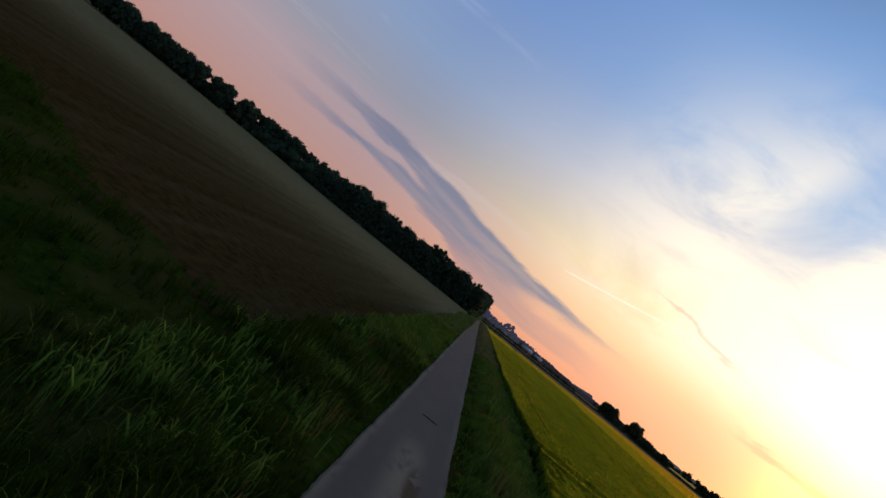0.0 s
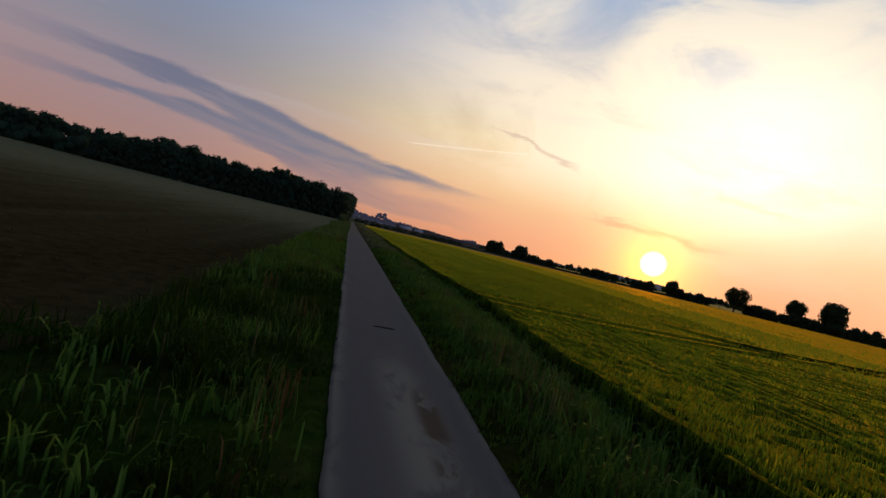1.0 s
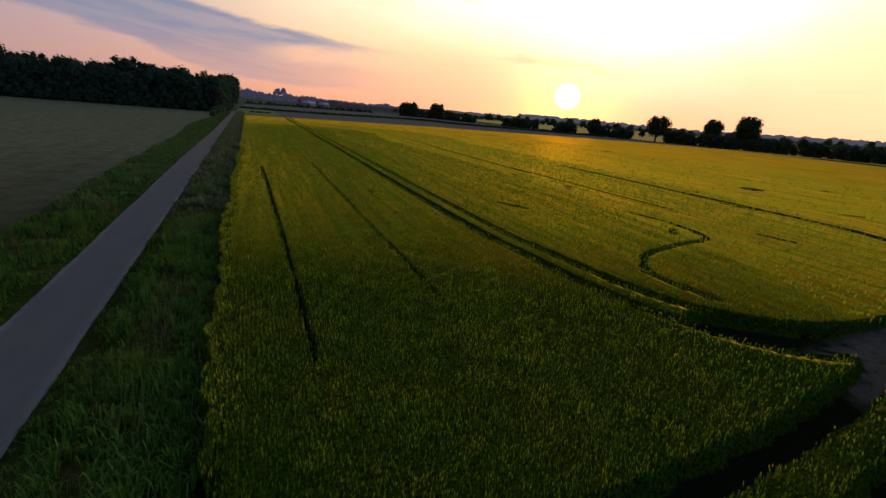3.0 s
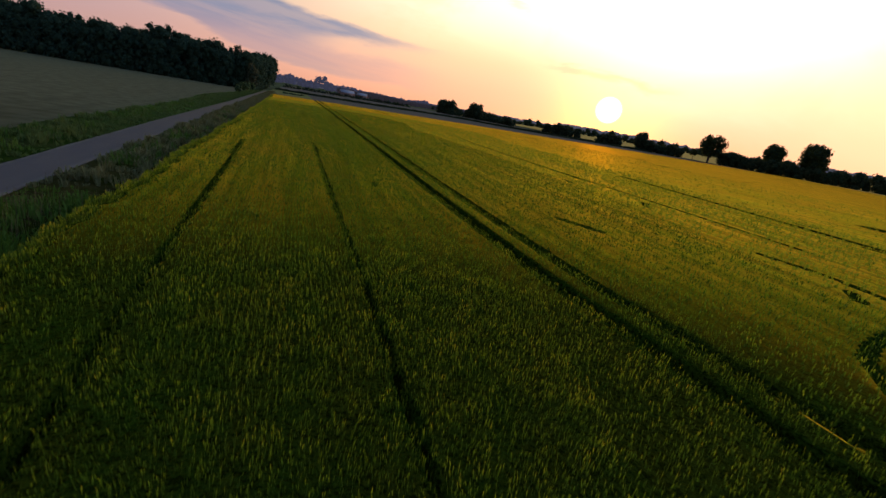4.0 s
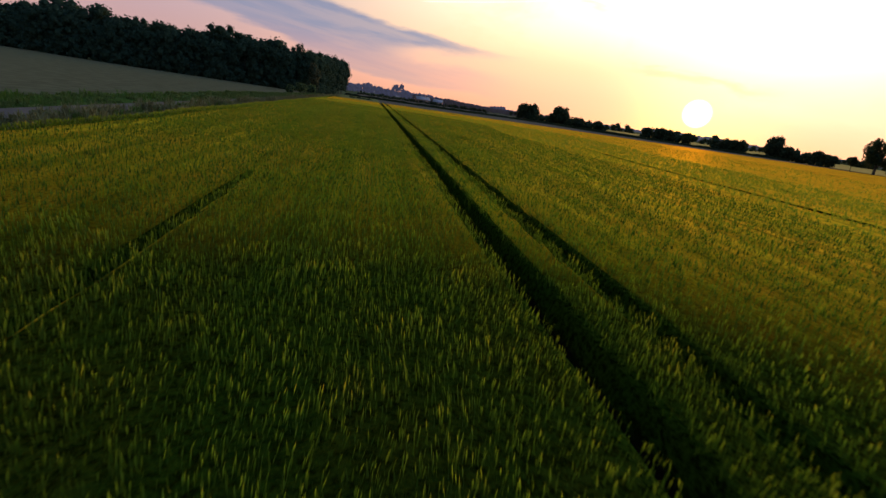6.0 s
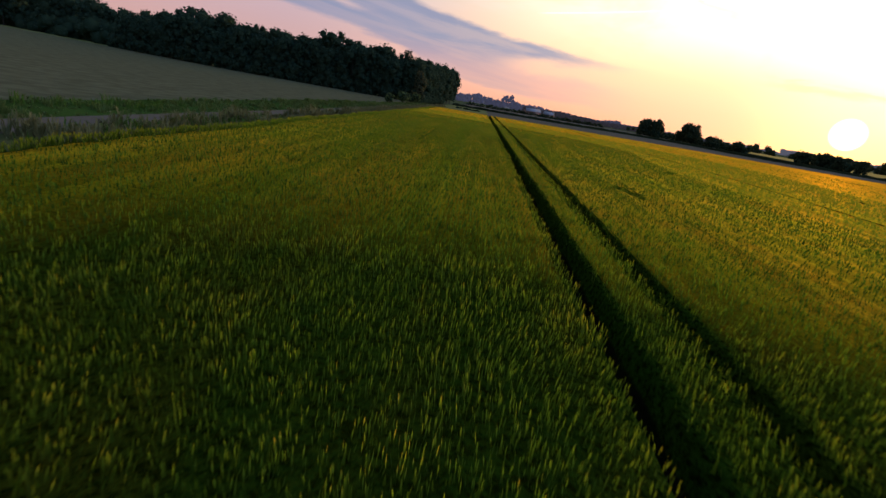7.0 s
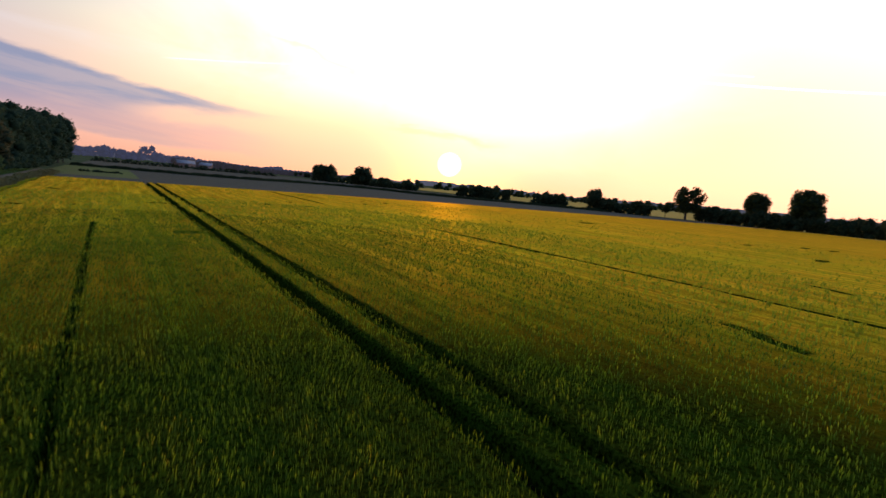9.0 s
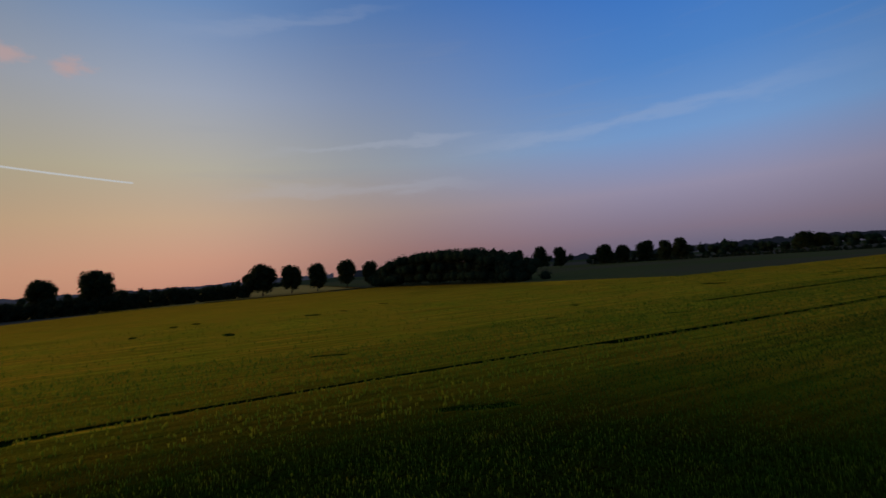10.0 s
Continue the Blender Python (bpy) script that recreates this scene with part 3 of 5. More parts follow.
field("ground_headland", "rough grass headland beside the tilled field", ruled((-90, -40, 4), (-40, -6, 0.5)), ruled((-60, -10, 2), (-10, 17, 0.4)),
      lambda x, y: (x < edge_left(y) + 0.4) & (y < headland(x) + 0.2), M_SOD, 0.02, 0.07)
field("ground_verge_east", "rough grass verge between lane and wheat", ruled((1.2, 8, 0.25)), ruled((-60, 320, 0.6)),
      lambda x, y: x < edge_crop(y) + 0.5, M_TURF, 0.03, 0.06)
field("ground_stubble", "pale stubble field beyond the wheat", ruled((3, 260, 9)), ruled((206, 268, 4), (268, 1000, 20)), lambda x, y: (x < 255 - (y - 265) * 0.16) & (y > np.interp(x, [0, 100, 140, 180, 215, 250], [266, 264, 252, 243, 230, 204])), M_STUBBLE, 0.02)
field("ground_barley", "ripe yellow barley field behind the hedgerow", ruled((150, 640, 10)), ruled((60, 800, 10)),
      lambda x, y: (x > 262 - (y - 265) * 0.16) & (x > 262), M_BARLEY, 0.03)
field("ground_crop", "dull green crop beyond the wheat", ruled((106, 180, 2), (180, 620, 8)), ruled((-112, 24, 8), (24, 108, 2)), lambda x, y: (x > 109) & (y < crop_start(x) + 1), M_CROP, 0.55)
field("ground_cut", "pale cut field beyond the dull green crop", ruled((60, 620, 8)), ruled((-300, -116, 8)), lambda x, y: (x > 66), M_STUBBLE, 0.0)
field("ground_pasture", "pale mown pasture in front of the wooded hill", ruled((-620, -176, 8)), ruled((330, 480, 6)), lambda x, y: (y > wood_front(x) - 2) & (y < wood_front(x) + 42), M_MEADOW, 0.0)
field("ground_meadow", "light green meadow at the end of the lane", ruled((1, 24, 2)), ruled((300, 420, 8)), lambda x, y: x > -99, M_MEADOW, 0.05)


# road: one slab, crumbled along both edges
def road():
    ys = ruled((-60, 60, 0.25), (60, 330, 1.5))
    prof = [(-1.0, -0.1), (-1.0, 0.035), (-0.93, 0.05), (-0.5, 0.065), (0.0, 0.075), (0.5, 0.065), (0.93, 0.05), (1.0, 0.035), (1.0, -0.1)]
    r = np.random.RandomState(3)
    wl = 1.5 + 0.012 * np.sin(ys * 1.7) + r.uniform(-0.015, 0.015, len(ys)) + 0.03 * waves(ys, ys * 0, 0.6, 9) - overgrown(ys)
    wr = 1.5 + 0.012 * np.sin(ys * 1.3 + 2) + r.uniform(-0.015, 0.015, len(ys)) + 0.025 * waves(ys, ys * 0, 0.7, 10)
    co = [[(q * (wl[i] if q < 0 else wr[i]), y, z) for q, z in prof] for i, y in enumerate(ys)]
    k = len(prof)
    i = (np.arange(len(ys) - 1)[:, None] * k + np.arange(k - 1)[None, :]).ravel()
    return mesh_from("road", np.array(co).reshape(-1, 3), np.stack([i, i + 1, i + k + 1, i + k], -1), [M_ROAD], smooth=True)


tagged(new("road", road()), "narrow worn grey asphalt lane with dusty patches", "road", kind="structure")


# ---------------------------------------------------------------- wheat
def track(x, y, line, half, soft):
    """How deep a wheel track lies at x, y: 1 in the track, 0 outside."""
    best = np.full(np.shape(x), 1e9)
    for (x0, y0), (x1, y1) in zip(line, line[1:]):
        dx, dy = x1 - x0, y1 - y0
        f = np.clip(((x - x0) * dx + (y - y0) * dy) / (dx * dx + dy * dy), 0, 1)
        best = np.minimum(best, np.hypot(x - x0 - f * dx, y - y0 - f * dy))
    return 1 - np.clip((best + 0.05 * waves(x, y, 7.0, 24) + 0.04 * waves(x, y, 2.5, 25) - half) / soft, 0, 1)


def curve(pts, n=8):
    """A smooth line through a few points."""
    p = [np.array(q, float) for q in pts]
    p = [2 * p[0] - p[1]] + p + [2 * p[-1] - p[-2]]
    out = []
    for a, b, c, d in zip(p, p[1:], p[2:], p[3:]):
        for t in np.linspace(0, 1, n, endpoint=False):
            out.append(tuple(0.5 * (2 * b + (c - a) * t + (2 * a - 5 * b + 4 * c - d) * t * t + (3 * b - a - 3 * c + d) * t ** 3)))
    return out + [tuple(p[-2])]


# wheel tracks: line, half width, soft edge and, where shallow, depth
RUTS = [
    (curve([(23.55, 272), (23.55, 120), (23.6, 60), (24.2, 47), (25.2, 38.5), (27.6, 33.4), (31, 31.2), (36, 31.2), (45, 32.6), (54, 34.9), (78, 39.8)]), 0.23, 0.1),
    (curve([(25.4, 272), (25.4, 120), (25.5, 60), (26.0, 48), (27.2, 39.4), (29.5, 35.6), (32.5, 33.8), (37, 33.2), (45, 34.0), (54, 36.2), (80, 42.0)]), 0.11, 0.1),
]
CROSSING = [
    (curve([(6.6, 26.9), (12, 27.2), (20, 28.0), (27, 29.2), (32, 30.6)]), 0.42, 0.2),
    (curve([(6.8, 24.2), (11.5, 24.2), (18, 25.0), (26, 26.6), (34, 28.6), (42, 30.2), (56, 33.2), (78, 37.6)]), 0.42, 0.2),
    (curve([(27.6, 35.2), (31, 32.9), (36, 32.1), (45, 33.3)]), 0.9, 0.4),
]
TURNS = [
    (curve([(46, 33.4), (53, 35.6), (59, 39.4), (63, 45.5), (64.6, 52), (64.6, 70), (64.6, 100)]), 0.28, 0.2),
    (curve([(30.6, 37.6), (30.2, 42.0), (33, 45.2), (38, 47.2), (43, 48.8), (44.5, 54), (43.8, 58.5)]), 0.05, 0.18, 0.25),
]
TRAMLINES = [
    (curve([(9.5, 36), (9.4, 55), (9.0, 87)]), 0.02, 0.09, 0.8),
    (curve([(15.85, 40), (15.85, 92)]), 0.0, 0.08, 0.8),
    (curve([(15.85, 138), (15.75, 185)]), 0.0, 0.08, 0.8),
    (curve([(50.9, 60), (49.6, 110), (50.4, 150), (49.4, 200), (50.0, 262)]), 0.07, 0.16, 0.6),
    ([(19.1, 69.2), (19.3, 70.1)], 0.0, 0.25, 0.4),
]
TRACKS = RUTS + CROSSING + TURNS + TRAMLINES


def gaps():
    """Short thin gaps where the drill missed or the wind laid a few stalks, and drill seams."""
    r = random.Random(23)
    out = []
    for k in range(70):
        x, y = 30 + 115 * r.random(), r.uniform(42, 262)
        d, a = r.uniform(0.8, 4.5), r.gauss(0, 0.45)
        out.append(([(x, y), (x + d * math.sin(a), y + d * math.cos(a))], r.uniform(0.0, 0.06), 0.3, r.uniform(0.02, 0.12)))
    for k in range(9):
        x, y = r.uniform(7, 22), r.uniform(60, 250)
        d, a = r.uniform(0.5, 2.2), r.gauss(1.2, 0.6)
        out.append(([(x, y), (x + d * math.sin(a), y + d * math.cos(a))], r.uniform(0.0, 0.08), 0.2, r.uniform(0.3, 0.6)))
    for x in (30.6, 36.9, 40.2, 45.8, 56.4, 61.3, 69.0, 74.6):
        y = 62 + r.uniform(0, 10)
        while y < 255:
            d = r.uniform(14, 60)
            out.append(([(x + r.uniform(-0.2, 0.2), y), (x + r.uniform(-0.2, 0.2), y + d)], -0.05, 0.3, r.uniform(0.005, 0.02)))
            y += d + r.uniform(2, 22)
    return out


TRACKS += gaps()
BARE = [((32.0, 29.6), 1.9, 0.8)]


def off_line(x, y):
    d = np.full(np.shape(x), 1e9)
    for (x0, y0), (x1, y1) in zip(CORRIDOR, CORRIDOR[1:]):
        dx, dy = x1 - x0, y1 - y0
        f = np.clip(((x - x0) * dx + (y - y0) * dy) / (dx * dx + dy * dy), 0, 1)
        d = np.minimum(d, np.hypot(x - x0 - f * dx, y - y0 - f * dy))
    return d


CORRIDOR = [(9, 8), (10, 24), (13, 40), (17, 53), (20, 75), (20.6, 105), (19, 125), (17, 152), (20, 172)]


def stand(x, y, grow=0.0):
    """0 where the wheat is driven down, 1 where it stands; grow widens the tracks."""
    s = np.ones(np.shape(x))
    for line, half, soft, *deep in TRACKS:
        xs, ys_ = [p[0] for p in line], [p[1] for p in line]
        near = (x > min(xs) - 2) & (x < max(xs) + 2) & (y > min(ys_) - 2) & (y < max(ys_) + 2)
        if near.any():
            s[near] = np.minimum(s[near], 1 - (deep[0] if deep else 1.0) * track(x[near], y[near], line, half + (0.0 if half < -0.02 else grow if not deep else 0.4 * grow if grow > 0.1 else 0.0), soft))
    for (bx, by), rx, ry in BARE:
        s = np.minimum(s, np.clip(np.hypot((x - bx) / rx, (y - by) / ry) * 2 - 1, 0, 1))
    return s


def crop_end(x):
    return np.interp(x, [0, 100, 140, 180, 215, 250], [268, 266, 254, 245, 232, 206])


def in_crop(x, y):
    far = crop_end(x)
    return (x > edge_crop(y)) & (y < far) & (y > crop_start(x)) & (x < 250)


def swell(x, y):
    return 0.85 + 0.02 * waves(x, y, 1.1, 31) + 0.02 * waves(x, y, 0.23, 32)


def ear_height(x, y):
    """Height of the ears: slow swells, tufts and gusts."""
    return swell(x, y) - 0.15 * hollow(x, y) + 0.035 * waves(x, y, 5.5, 34) + 0.025 * waves(x, y, 2.4, 35)


def hollow(x, y):
    """Small hollows between the tussocks, 0 to 1."""
    return np.clip(-0.45 - waves(x, y, 4.2, 33) - 0.5 * waves(x, y, 1.3, 30), 0, 1) * np.clip((44 - x) / 14, 0, 1) * np.clip((25 - y) / 3, 0, 1)


def crop_top(x, y):
    s = stand(x, y)
    s = s * (0.975 + 0.025 * stand(x, y, 0.22))  # lowered a touch by the wheel tracks, so the painted gleam ends there
    ed = np.clip((x - edge_crop(y) - 0.12) / 0.16, 0, 1) * (0.93 + 0.07 * np.clip((x - edge_crop(y) - 0.3) / 0.2, 0, 1))
    return rise(x, y) + 0.03 + s * ed * (0.575 - 0.16 * hollow(x, y))


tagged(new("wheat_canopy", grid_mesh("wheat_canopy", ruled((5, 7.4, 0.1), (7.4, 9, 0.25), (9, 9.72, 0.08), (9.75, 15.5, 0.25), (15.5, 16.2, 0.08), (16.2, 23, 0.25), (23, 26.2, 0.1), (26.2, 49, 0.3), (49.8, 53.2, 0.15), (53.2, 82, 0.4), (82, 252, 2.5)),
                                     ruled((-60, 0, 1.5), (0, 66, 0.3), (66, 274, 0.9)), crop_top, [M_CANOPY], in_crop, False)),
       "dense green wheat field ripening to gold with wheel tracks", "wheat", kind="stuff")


def scatter(rnd, x0, x1, y0, y1, per_m2):
    n = int((x1 - x0) * (y1 - y0) * per_m2)
    return rnd.uniform(x0, x1, n), rnd.uniform(y0, y1, n)


def drilled(rnd, x):
    """Plants gathered loosely in drill rows."""
    return np.where(rnd.uniform(0, 1, len(x)) < 0.7, np.round(x / 0.15) * 0.15 + rnd.normal(0, 0.022, len(x)), x)


def gust(x, y):
    """Which way and how far the stalks lean."""
    return 0.035 * waves(x, y, 1.4, 36) + 0.02 * waves(x, y, 4.0, 37), 0.035 * waves(x, y, 1.2, 38) + 0.02 * waves(x, y, 4.4, 39)


def wheat_mesh(name, x, y, rnd, size, ear):
    """One leaf and one ear a plant."""
    n = len(x)
    h = ear_height(x, y) + rnd.normal(0, 0.035, n)
    a = rnd.uniform(0, 6.283, n)
    lx, ly = gust(x, y)
    lx, ly = lx + rnd.normal(0, 0.022, n), ly + rnd.normal(0, 0.022, n)
    ux, uy = np.cos(a), np.sin(a)
    w = size * rnd.uniform(0.7, 1.25, n)
    long = rnd.uniform(0.13, 0.24, n)

    def p(off, z, k):
        return np.stack([x + ux * off * w + lx * k, y + uy * off * w + ly * k, z], -1)

    fa = rnd.uniform(0, 6.283, n)
    fx, fy, reach = np.cos(fa), np.sin(fa), rnd.uniform(0.02, 0.12, n)

    def q(off, z, k):
        return np.stack([x - fy * off * w * 1.9 + fx * reach * k, y + fx * off * w * 1.9 + fy * reach * k, z], -1)

    co = np.stack([q(-0.5, h * 0.4, 0), q(0.5, h * 0.4, 0), q(0.0, h * rnd.uniform(0.66, 0.92, n), 1.0),
                   p(0.0, h - long, 0.5), p(ear, h - long * 0.45, 0.8), p(0.0, h, 1.1), p(-ear, h - long * 0.45, 0.8)], 1).reshape(-1, 3)
    b = np.arange(n)[:, None] * 7
    tri = np.concatenate([b + [0, 1, 2], b + [3, 4, 5], b + [3, 5, 6]])
    return mesh_from(name, co, tri, [M_WHEAT])


def tuft_mesh(name, x, y, rnd, width):
    """Tufts of three ears each, for the wheat further off."""
    n = len(x)
    h = ear_height(x, y) + rnd.normal(0, 0.03, n)
    gx, gy = gust(x, y)
    tris = []
    for k in range(3):
        a = rnd.uniform(0, 6.283, n)
        ux, uy, w = np.cos(a), np.sin(a), width * rnd.uniform(0.6, 1.3, n)
        ox, oy = x + rnd.normal(0, 1.2, n) * width, y + rnd.normal(0, 1.2, n) * width
        top = h - rnd.uniform(0, 0.07, n)
        tris += [np.stack([ox - ux * w, oy - uy * w, top - 0.05], -1), np.stack([ox + gx * 0.4, oy + gy * 0.4, top - 0.36], -1), np.stack([ox + ux * w * 0.7 + gx, oy + uy * w * 0.7 + gy, top], -1)]
    co = np.stack(tris, 1).reshape(-1, 3)
    return mesh_from(name, co, np.arange(len(co)).reshape(-1, 3), [M_TUFT])


def plant_wheat():
    rnd = np.random.RandomState(11)
    zones = [(0, 6, 118, 0.048, 0.18, 34, 190), (6, 12, 64, 0.056, 0.19, 40, 205), (12, 24, 24, 0.075, 0.28, 54, 225)]
    for lo, hi, dens, size, ear, x1, y1 in zones:
        x, y = scatter(rnd, 5, x1, -6, y1, dens)
        x = drilled(rnd, x)
        d = off_line(x, y)
        sel = (d >= lo) & (d < hi)
        x, y = x[sel], y[sel]
        ok = (stand(x, y, 0.06) > 0.75) & in_crop(x, y) & (x > edge_crop(y) + rnd.uniform(0.0, 0.2, len(x)))
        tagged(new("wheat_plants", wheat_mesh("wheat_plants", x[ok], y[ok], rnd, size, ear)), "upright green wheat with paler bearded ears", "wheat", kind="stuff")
    # the dense outer rows beside the lane
    y = rnd.uniform(-6, 250, 15000)
    x = edge_crop(y) + 0.05 + np.abs(rnd.normal(0, 0.3, len(y)))
    ok = (stand(x, y) > 0.55) & (off_line(x, y) > 5)
    tagged(new("wheat_plants", wheat_mesh("wheat_plants", x[ok], y[ok], rnd, 0.07, 0.25)), "upright wheat along the edge of the field", "wheat", kind="stuff")
    for lo, hi, dens, width, x1, y1 in ((24, 50, 3.6, 0.042, 80, 268), (50, 100, 0.5, 0.045, 130, 272)):
        x, y = scatter(rnd, 5, x1, -40, y1, dens)
        d = off_line(x, y)
        ok = (d >= lo) & (d < hi)
        x, y = x[ok], y[ok]
        ok = (stand(x, y, 0.06) > 0.75) & in_crop(x, y) & (x > edge_crop(y) + 0.1)
        tagged(new("wheat_tufts", tuft_mesh("wheat_tufts", x[ok], y[ok], rnd, width)), "dense wheat ears further off, tips gilded as if backlit", "wheat", kind="stuff")


plant_wheat()


# ---------------------------------------------------------------- verge grass
def grass_mesh(name, x, y, rnd, height, width, mat, droop=0.5, lean=None):
    """Arching blades; each bends over in its own direction, or roughly along lean."""
    n = len(x)
    h = height * rnd.uniform(0.5, 1.2, n)
    b = rnd.uniform(0, 6.283, n) if lean is None else lean + rnd.normal(0, 0.7, n)
    a = b + 1.571 + rnd.normal(0, 0.5, n)
    out = h * droop * rnd.uniform(0.15, 1.15, n)
    ux, uy, vx, vy = np.cos(a), np.sin(a), np.cos(b), np.sin(b)
    w = width * rnd.uniform(0.6, 1.3, n)

    foot = verge_z(x, y)

    def p(off, z, k):
        return np.stack([x + ux * off * w + vx * out * k, y + uy * off * w + vy * out * k, z + foot], -1)

    sag = out / np.maximum(h, 0.01)
    co = np.stack([p(-0.5, 0 * h, 0), p(0.5, 0 * h, 0), p(0.46, h * 0.5, 0.14), p(-0.46, h * 0.5, 0.14),
                   p(0.32, h * (0.86 - 0.08 * sag), 0.5), p(-0.32, h * (0.86 - 0.08 * sag), 0.5), p(0.0, h * (1.0 - 0.42 * sag), 1.1)], 1).reshape(-1, 3)
    q = np.arange(n)[:, None] * 7
    far = [[0, 1, 4], [0, 4, 5], [5, 4, 6]]  # wide blades stand far off and need fewer bends
    near = [[0, 1, 2], [0, 2, 3], [3, 2, 4], [3, 4, 5], [5, 4, 6]]
    tri = np.concatenate([q + f for f in (far if np.min(width) >= 0.055 else near)])
    return mesh_from(name, co, tri, [mat], smooth=True)


def tufts(rnd, x0, x1, y0, y1, per_m2, blades):
    """Blade places gathered in tufts, with the way each blade leans out."""
    cx, cy = scatter(rnd, x0, x1, y0, y1, per_m2)
    n = len(cx) * blades
    a, r = rnd.uniform(0, 6.283, n), rnd.gamma(1.6, 0.035, n)
    return np.repeat(cx, blades) + np.cos(a) * r, np.repeat(cy, blades) + np.sin(a) * r, a


def plant_verges():
    rnd = np.random.RandomState(12)
    for west in (True, False):
        label = "tall rank green grass along the lane"
        x0, x1 = (-10.4, -0.85) if west else (1.47, 7.0)
        for y0, y1, dens, w in ((-8, 24, 230, 0.02), (24, 62, 96, 0.033), (62, 140, 40, 0.06), (140, 310, 34, 0.1)):
            x, y, out = tufts(rnd, x0, x1, y0, y1, dens / 13, 13)
            clump = waves(x, y, 1.7, 41) + 0.6 * waves(x, y, 0.5, 42) + 0.35 * waves(x, y, 4.5, 40)
            ok = ((x > edge_left(y)) & (x < overgrown(y) - 1.47) if west else (x < edge_crop(y) - np.where(y < 22, 0.5, 0.1) + rnd.normal(0, 0.15, len(x)))) & (rnd.uniform(-1.6 if y0 < 62 else -3.0, 0.7 if y0 < 62 else -0.3, len(x)) < clump)
            side = np.abs(x) - 1.47 + (overgrown(y) if west else 0)
            x, y, c, side, out = x[ok], y[ok], clump[ok], side[ok], out[ok]
            h = (0.44 + 0.3 * np.clip(c, -1, 1.2)) * np.clip(0.22 + side / 1.3 + (0.2 if y0 >= 62 else 0), 0.22, 1.0) * (1 - 0.35 * np.clip((y - 60) / 60, 0, 1) if west else 1 + 0.4 * np.clip((y - 70) / 40, 0, 1))
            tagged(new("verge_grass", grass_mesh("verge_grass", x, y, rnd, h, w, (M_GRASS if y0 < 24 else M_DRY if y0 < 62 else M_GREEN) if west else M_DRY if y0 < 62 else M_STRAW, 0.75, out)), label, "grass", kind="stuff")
        if west:
            x, y, out = tufts(rnd, -34, -6.5, -7, 16, 5.0, 13)
            ok = (x < edge_left(y) + 0.2) & (y < headland(x) + rnd.normal(0, 0.4, len(x))) & (rnd.uniform(-1.8, 0.7, len(x)) < waves(x, y, 1.7, 41) + 0.6 * waves(x, y, 0.5, 42))
            x, y, out = x[ok], y[ok], out[ok]
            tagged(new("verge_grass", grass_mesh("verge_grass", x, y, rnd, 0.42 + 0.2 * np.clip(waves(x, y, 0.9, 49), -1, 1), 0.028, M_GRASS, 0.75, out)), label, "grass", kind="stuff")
        # longer arching blades, coloured lighter for sky highlights on the grass
        x, y = scatter(rnd, x0, x1, -6, 40, 20.0)
        ok = ((x > edge_left(y)) if west else (x < edge_crop(y))) & (np.abs(x) > 2.0) & (waves(x, y, 0.8, 47) > -0.2)
        tagged(new("long_grass", grass_mesh("long_grass", x[ok], y[ok], rnd, 0.72, 0.014, M_LONG, 0.85)), "long arching light green grass blades", "grass", kind="stuff")
        # seed stalks
        x, y = scatter(rnd, x0, x1, -6, 90, 1.6)
        ok = ((x > edge_left(y) + 0.6) if west else (x < edge_crop(y) - 0.2)) & (np.abs(x) > 2.2) & (waves(x, y, 0.35, 43) > 0.1)
        x, y = x[ok], y[ok]
        if not west:
            # a haze of pale seed heads along the crest of the bank
            cx, cy = scatter(rnd, 2.7, 4.7, 0, 60, 20.0)
            keep = waves(cx, cy, 0.4, 46) > 0.0
            x, y = np.concatenate([x, cx[keep]]), np.concatenate([y, cy[keep]])
        tagged(new("seed_stalks", grass_mesh("seed_stalks", x, y, rnd, 0.82, 0.013, M_SEED, 0.15)), "dry pale seed stalks among the grass", "grass", kind="stuff")


plant_verges()


def weeds():
    """Clumps of broad-leaved weeds: docks, nettles, cow parsley leaves."""
    rnd = np.random.RandomState(15)
    n, k = 2600, 11
    y = np.concatenate([rnd.uniform(0, 60, n - 800), rnd.uniform(60, 140, 800)])
    east = rnd.uniform(0, 1, n) < 0.68
    x = np.where(east, rnd.uniform(2.4, 6.2, n), -rnd.uniform(2.3, 6.4, n))
    ok = (waves(x, y, 0.5, 44) > -0.25) & (x < edge_crop(y) + 0.2)
    x, y = x[ok], y[ok]
    n = len(x)
    X, Y = (np.repeat(x, k) + rnd.normal(0, 0.16, n * k)), (np.repeat(y, k) + rnd.normal(0, 0.16, n * k))
    return grass_mesh("verge_weeds", X, Y, rnd, np.repeat(rnd.uniform(0.3, 0.75, n), k), 0.05, M_WEED, 0.6)


tagged(new("verge_weeds", weeds()), "clumps of broad-leaved grey-green weeds in the verge", "weeds", kind="stuff")


def docks():
    """Rust-brown dock and sorrel stalks in loose patches."""
    rnd = np.random.RandomState(16)
    n, k = 300, 6
    y = rnd.uniform(2, 75, n)
    west = rnd.uniform(0, 1, n) < 0.55
    x = np.where(west, -rnd.uniform(2.0, 5.6, n), rnd.uniform(2.4, 5.2, n))
    ok = waves(x, y * 0.6, 0.22, 48) > 0.45
    x, y = x[ok], y[ok]
    n = len(x)
    X, Y = np.repeat(x, k) + rnd.normal(0, 0.2, n * k), np.repeat(y, k) + rnd.normal(0, 0.25, n * k)
    return grass_mesh("dock_stalks", X, Y, rnd, np.repeat(rnd.uniform(0.4, 0.8, n), k), 0.035 + 0.0003 * Y, M_RUST, 0.2)


